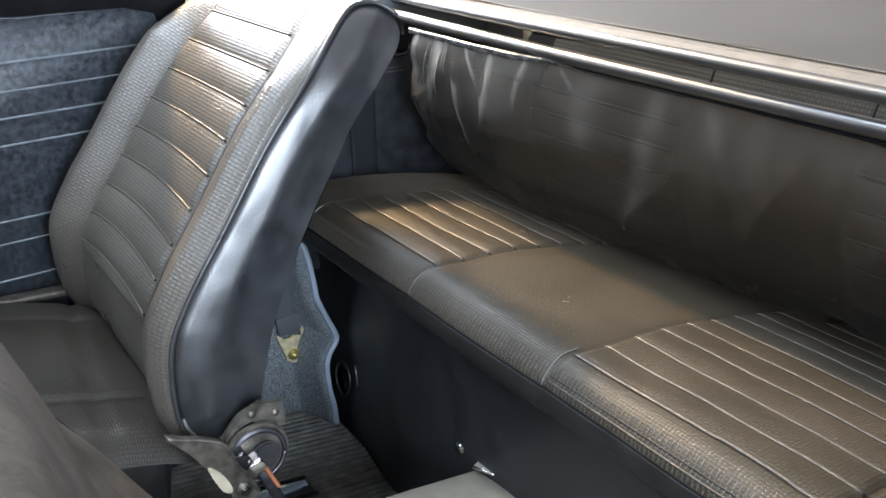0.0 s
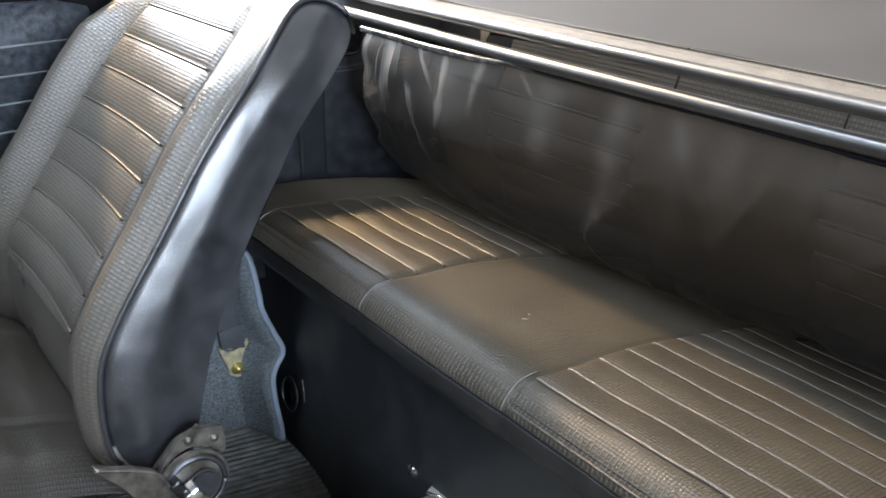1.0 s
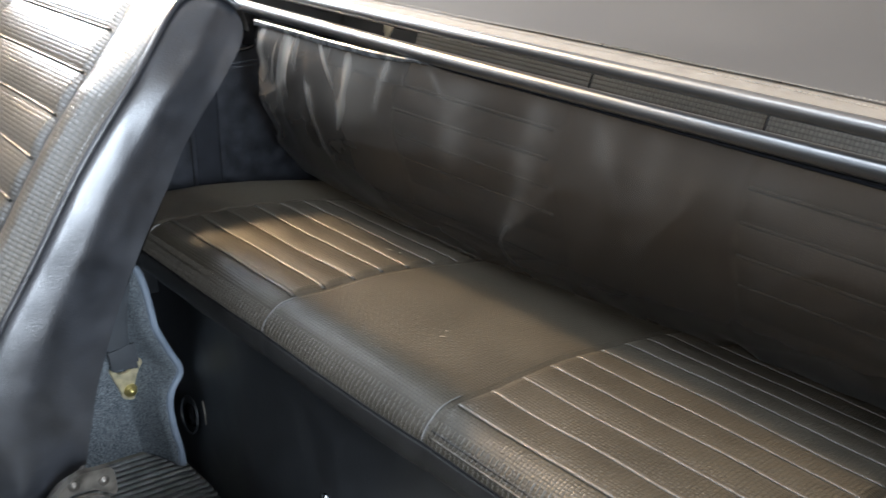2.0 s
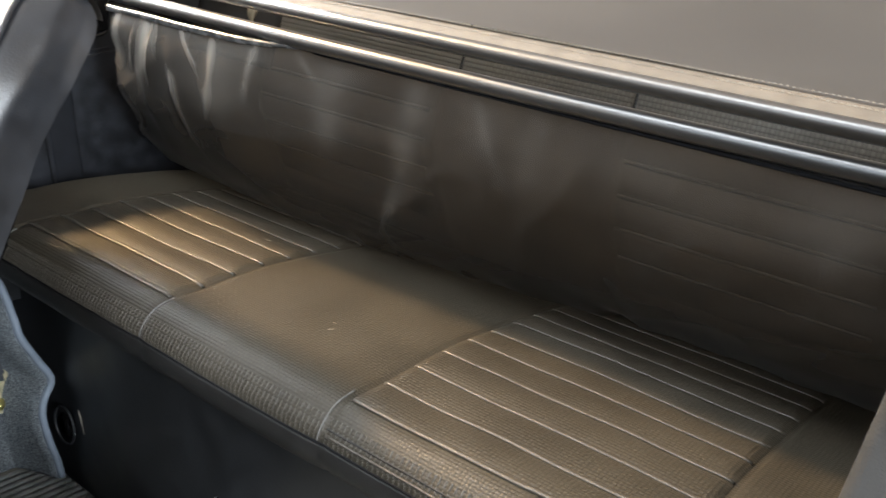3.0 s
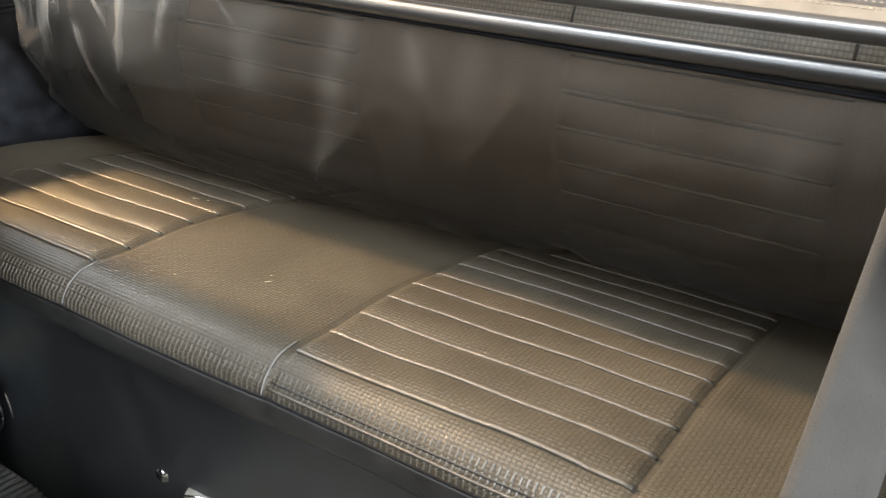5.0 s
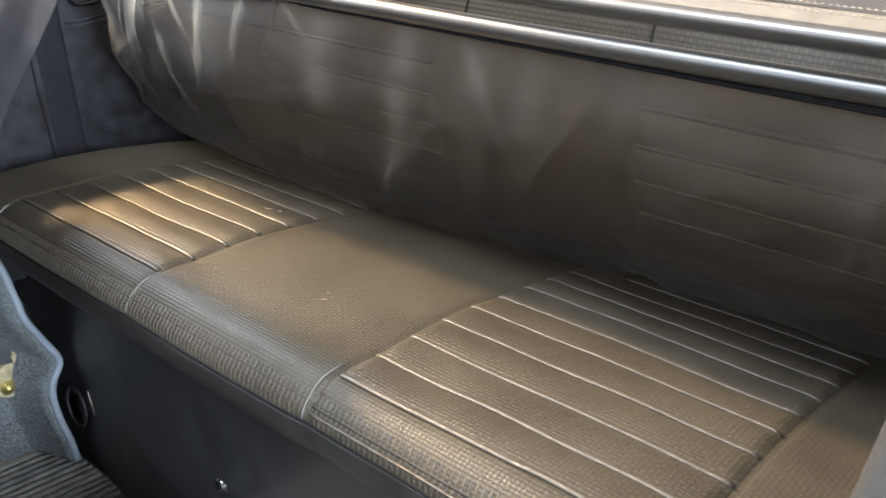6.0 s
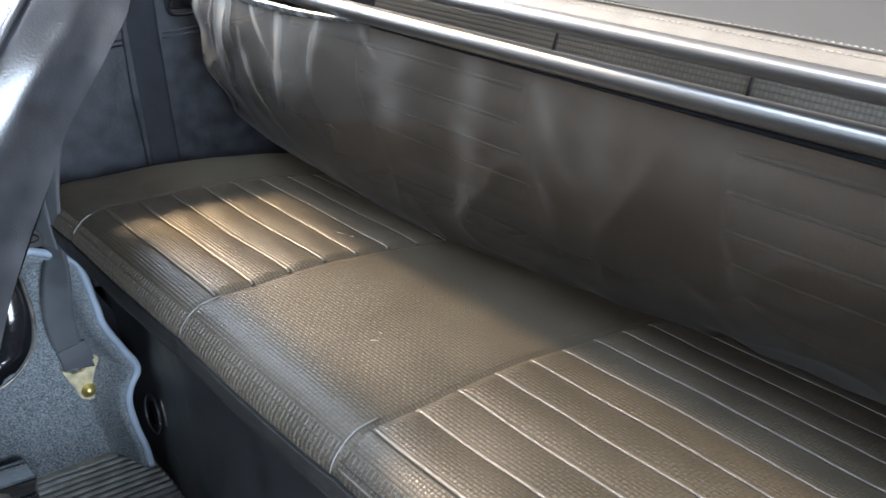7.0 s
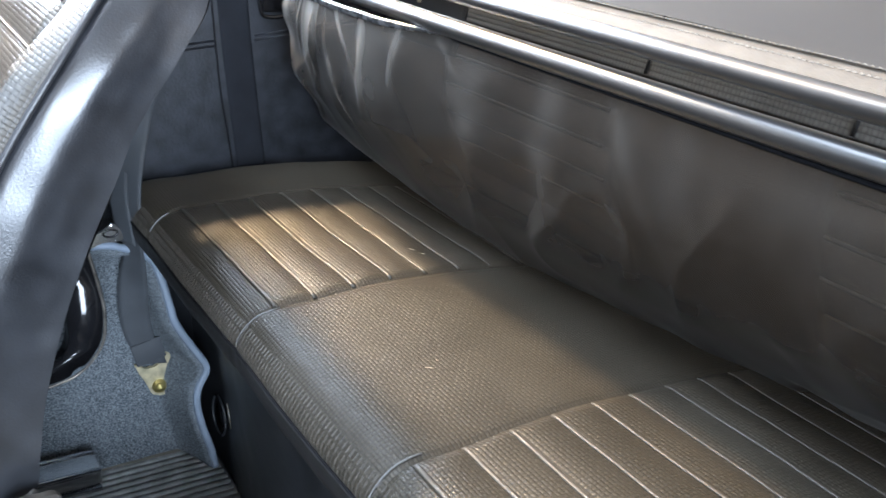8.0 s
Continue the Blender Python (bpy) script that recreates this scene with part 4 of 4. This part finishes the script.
def seat_cushion(s):
    """The seat's own cushion, in front of the backrest."""
    prof = curve_pts([(-0.20, 0.14), (-0.205, 0.185), (-0.30, 0.218), (-0.45, 0.242), (-0.62, 0.268), (-0.74, 0.27), (-0.78, 0.24), (-0.775, 0.14)], 80)

    def fn(u, v):
        y, z = prof[int(v)]
        e = max(0.0, abs(u) - 0.82) / 0.18
        h = -0.035 * e ** 2.2 + 0.008 * (1 - abs(u) ** 2) * (1 if 12 < v < 64 else 0)
        h -= 0.005 * bump1(abs(u) - 0.55, 0.02) + 0.005 * bump1(y + 0.345 + 0.03 * u, 0.006)
        return (u * 0.245, y, z + h)
    c = thing("seat_cushion")
    c.parent = s
    obj("cushion_cover", sheet(fn, np.linspace(-1, 1, 70), range(80)), M_SEATSHADE, c)
    part("cushion_side", block((0.475, 0.46, 0.12), (0, -0.52, 0.15), 0.03, 4), M_VINYL, c)
    part("seat_frame", block((0.42, 0.42, 0.05), (0, -0.52, 0.07), 0.012), M_PANEL, c)
    for sx in (-0.046, 0.19):
        part("seat_rail", block((0.046, 0.62, 0.034), (sx, -0.385, 0.040), 0.008, 3), M_CHROME, c, "chrome seat slide rail")
        for ex, ez in ((0.022, 0.055), (-0.022, 0.055), (0.024, 0.028)):
            part("rail_lip", tube([(sx + ex, -0.69, ez), (sx + ex, -0.078, ez)], 0.0042, 10), M_CHROME, c, "rolled chrome lip")
        for yy in (-0.65, -0.22):
            part("rail_foot", block((0.032, 0.04, 0.05), (sx, yy, 0.005), 0.004), M_PANEL, c)


far_seat, far_back = front_seat("front_seat", "black vinyl front seat with pleated backrest, leaning back", 84)
seat_cushion(far_seat)
hinge = thing("recliner_hinge")
hinge.parent = far_seat
HX = 0.296
part("hinge_disc", disc(0.042, 0.012, (HX, -0.211, 0.203), "x", 40, 0.004), M_STEEL, hinge, "worn steel disc", False)
part("hinge_ring", tube([(HX + 0.006, -0.211 + 0.035 * math.cos(a), 0.203 + 0.035 * math.sin(a)) for a in np.linspace(0, 2 * math.pi, 40)], 0.0036, 8), M_DARKSTEEL, hinge, "raised dark ring")
part("hinge_cap", disc(0.020, 0.008, (HX + 0.009, -0.203, 0.203), "x", 30, 0.003), M_DARKSTEEL, hinge, "dark steel cap", False)
part("hinge_hub", block((0.022, 0.018, 0.018), (HX + 0.020, -0.221, 0.203), 0.002, 2, Matrix.Rotation(radians(35), 4, "X")), M_CHROME, hinge, "square steel hub")
part("hinge_slot", block((0.018, 0.014, 0.026), (HX + 0.016, -0.236, 0.212), 0.002, 2, Matrix.Rotation(radians(35), 4, "X")), M_PLASTIC, hinge, "dark slot")
ARM = [(-0.328, 0.262), (-0.307, 0.256), (-0.285, 0.250), (-0.263, 0.240), (-0.252, 0.226), (-0.242, 0.205), (-0.227, 0.183), (-0.215, 0.162), (-0.211, 0.135), (-0.245, 0.135), (-0.251, 0.168), (-0.269, 0.195), (-0.283, 0.212), (-0.302, 0.236)]
part("hinge_arm", plate(curve_pts(ARM, 64, True).tolist(), HX + 0.008, HX + 0.020, 0.0), M_STEEL, hinge, "curved worn steel arm", False)
part("arm_rim", tube(curve_pts([(HX + 0.019, y, z) for y, z in ARM[:8]], 30), 0.0026, 8), M_STEEL, hinge, "scuffed bare edge")
part("arm_pad", plate(curve_pts([(-0.281, 0.213), (-0.268, 0.205), (-0.254, 0.186), (-0.250, 0.172), (-0.260, 0.174), (-0.272, 0.192)], 24, True).tolist(), HX + 0.012, HX + 0.024, 0.002), M_CREAM, hinge, "cream plastic pad", False)
part("arm_nut", disc(0.011, 0.008, (HX + 0.022, -0.236, 0.172), "x", 6, 0.002), M_STEEL, hinge, "worn nut")
part("nut_bore", block((0.004, 0.011, 0.005), (HX + 0.027, -0.236, 0.173), 0.001, 1, Matrix.Rotation(radians(25), 4, "X")), M_PLASTIC, hinge)
part("hinge_bracket", plate(curve_pts([(-0.250, 0.214), (-0.238, 0.232), (-0.219, 0.245), (-0.195, 0.243), (-0.172, 0.231), (-0.176, 0.262), (-0.193, 0.266), (-0.212, 0.266), (-0.231, 0.252), (-0.246, 0.232)], 48, True).tolist(), HX - 0.014, HX - 0.006, 0.0), M_STEEL, hinge, "scuffed steel bracket plate", False)
for yy, zz in ((-0.186, 0.252), (-0.217, 0.256)):
    part("hinge_bolt", disc(0.0055, 0.006, (HX - 0.005, yy, zz), "x", 12, 0.0012), M_STEEL, hinge)
part("hinge_lever", block((0.010, 0.014, 0.07), (HX + 0.014, -0.196, 0.160), 0.003, 2, Matrix.Rotation(radians(28), 4, "X")), M_DARKSTEEL, hinge)
part("wire", tube(curve_pts([(HX + 0.022, -0.210, 0.197), (HX + 0.022, -0.197, 0.175), (HX + 0.023, -0.190, 0.163)], 12), 0.0030, 6), M_ORANGE, hinge, "orange wire end")
part("lever_cover", plate(curve_pts([(-0.085, 0.393), (-0.076, 0.348), (-0.071, 0.309), (-0.077, 0.269), (-0.105, 0.237), (-0.147, 0.226), (-0.19, 0.226), (-0.19, 0.246), (-0.145, 0.247), (-0.125, 0.254), (-0.112, 0.277), (-0.112, 0.311), (-0.114, 0.348), (-0.108, 0.39)], 60, True).tolist(), 0.0, 0.024, 0.006), M_PLASTIC, far_seat, "curved gloss black lever cover")
part("lever_trim", tube(curve_pts([(0.026, -0.083, 0.393), (0.026, -0.074, 0.348), (0.026, -0.069, 0.309), (0.026, -0.075, 0.268), (0.026, -0.104, 0.235), (0.026, -0.15, 0.223)], 30), 0.0022, 6), M_STEEL, far_seat, "thin bright edge")
far_seat.location = (-0.424, 0, 0)

near_seat, near_back = front_seat("front_seat", "black vinyl front seat tipped forward beside the open door", 68)
near_seat.location = (0.42, -0.03, 0)
PIV = Vector((0, -0.19, 0.21))
near_back.matrix_basis = Matrix.Translation(PIV) @ Matrix.Rotation(radians(62), 4, "X") @ Matrix.Translation(-PIV)

# ---- belts and small hardware ----
def strap(pts, across, width, thick=0.0014, n=40):
    """A strip of webbing along pts; across gives its width direction at each point."""
    P = curve_pts(pts, n)
    A = curve_pts(across, n)

    def fn(u, v):
        i = int(v)
        a = A[i] / np.linalg.norm(A[i])
        p = P[i] + a * u * width / 2
        return tuple(p)
    return sheet(fn, np.linspace(-1, 1, 7), range(n), thick)


near_belt = tagged(thing("door_side_seat_belt", (0.59, -0.2, 0.35)), "grey seat belt webbing slanting down beside the door opening", "seat belt", "seat belts")
obj("webbing", strap([(0.585, -0.43, 0.10), (0.589, -0.282, 0.30), (0.592, -0.180, 0.42), (0.597, -0.026, 0.60), (0.60, 0.072, 0.71), (0.605, 0.15, 0.80)], [(0.87, 0.49, -0.1)] * 6, 0.045), M_BELT, near_belt)
part("belt_guide", block((0.05, 0.02, 0.03), (0.61, 0.165, 0.80), 0.005), M_PLASTIC, near_belt)

far_belt = tagged(thing("rear_seat_belt", (-0.53, 0.0, 0.14)), "dark seat belt webbing bolted to the carpeted side wall", "seat belt", "seat belts")
obj("webbing", strap([(-0.519, 0.016, 0.158), (-0.518, 0.010, 0.180), (-0.517, 0.000, 0.205), (-0.510, -0.008, 0.25), (-0.500, -0.010, 0.30), (-0.490, -0.010, 0.334), (-0.492, -0.010, 0.365), (-0.520, -0.002, 0.43), (-0.552, 0.014, 0.485), (-0.580, 0.036, 0.535), (-0.594, 0.066, 0.578), (-0.596, 0.098, 0.615)], [(0.1, 1, -0.1), (0.1, 1, -0.15), (0.12, 1, -0.2), (0.4, 1, -0.1), (0.8, 0.9, 0), (1, 0.55, 0), (1, 0.35, 0), (0.9, 0.5, 0), (0.6, 0.8, -0.2), (0.3, 0.9, -0.4), (0.1, 1, -0.6), (0.02, 1, -0.8)], 0.040, 0.0022, 70), M_BELTD, far_belt)
obj("webbing", strap([(-0.497, -0.016, 0.355), (-0.530, -0.016, 0.42), (-0.566, -0.002, 0.48), (-0.592, 0.022, 0.545), (-0.597, 0.045, 0.60)], [(1, 0.5, 0), (0.9, 0.5, 0), (0.5, 0.9, -0.2), (0.1, 1, -0.4), (0.02, 1, -0.6)], 0.036, 0.0022, 40), M_BELTD, far_belt, "second run of the webbing")
part("webbing_fold", block((0.003, 0.042, 0.034), (-0.5165, 0.011, 0.180), 0.0012, 2, Matrix.Rotation(radians(14), 4, "X")), M_BELTD, far_belt, "sewn end of the webbing")
part("anchor_plate", plate(curve_pts([(-0.008, 0.160), (0.000, 0.140), (0.009, 0.122), (0.015, 0.107), (0.026, 0.102), (0.037, 0.104), (0.043, 0.131), (0.044, 0.162), (0.033, 0.170), (0.029, 0.155), (0.016, 0.149), (0.001, 0.152)], 44, True).tolist(), -0.528, -0.522, 0.0015), M_ZINC, far_belt, "yellow zinc anchor plate", False)
part("anchor_bolt", disc(0.0070, 0.010, (-0.517, 0.025, 0.119), "x", 6, 0.0015), M_BRASS, far_belt, "yellow hex bolt")
part("bolt_washer", disc(0.0105, 0.004, (-0.520, 0.025, 0.119), "x", 24, 0.001), M_BRASS, far_belt)
part("belt_guide", plate(curve_pts([(-0.070, 0.364), (-0.066, 0.354), (-0.057, 0.353), (-0.046, 0.360), (-0.033, 0.358), (-0.019, 0.360), (-0.021, 0.373), (-0.030, 0.383), (-0.040, 0.377), (-0.052, 0.371), (-0.064, 0.371)], 40, True).tolist(), -0.503, -0.498, 0.0012), M_CHROME, far_belt, "bright pressed steel guide", False)
part("guide_slot", tube([(-0.4985, -0.034 + 0.009 * math.cos(a), 0.371 + 0.005 * math.sin(a)) for a in np.linspace(0, 2 * math.pi, 20)], 0.0018, 6), M_PLASTIC, far_belt)
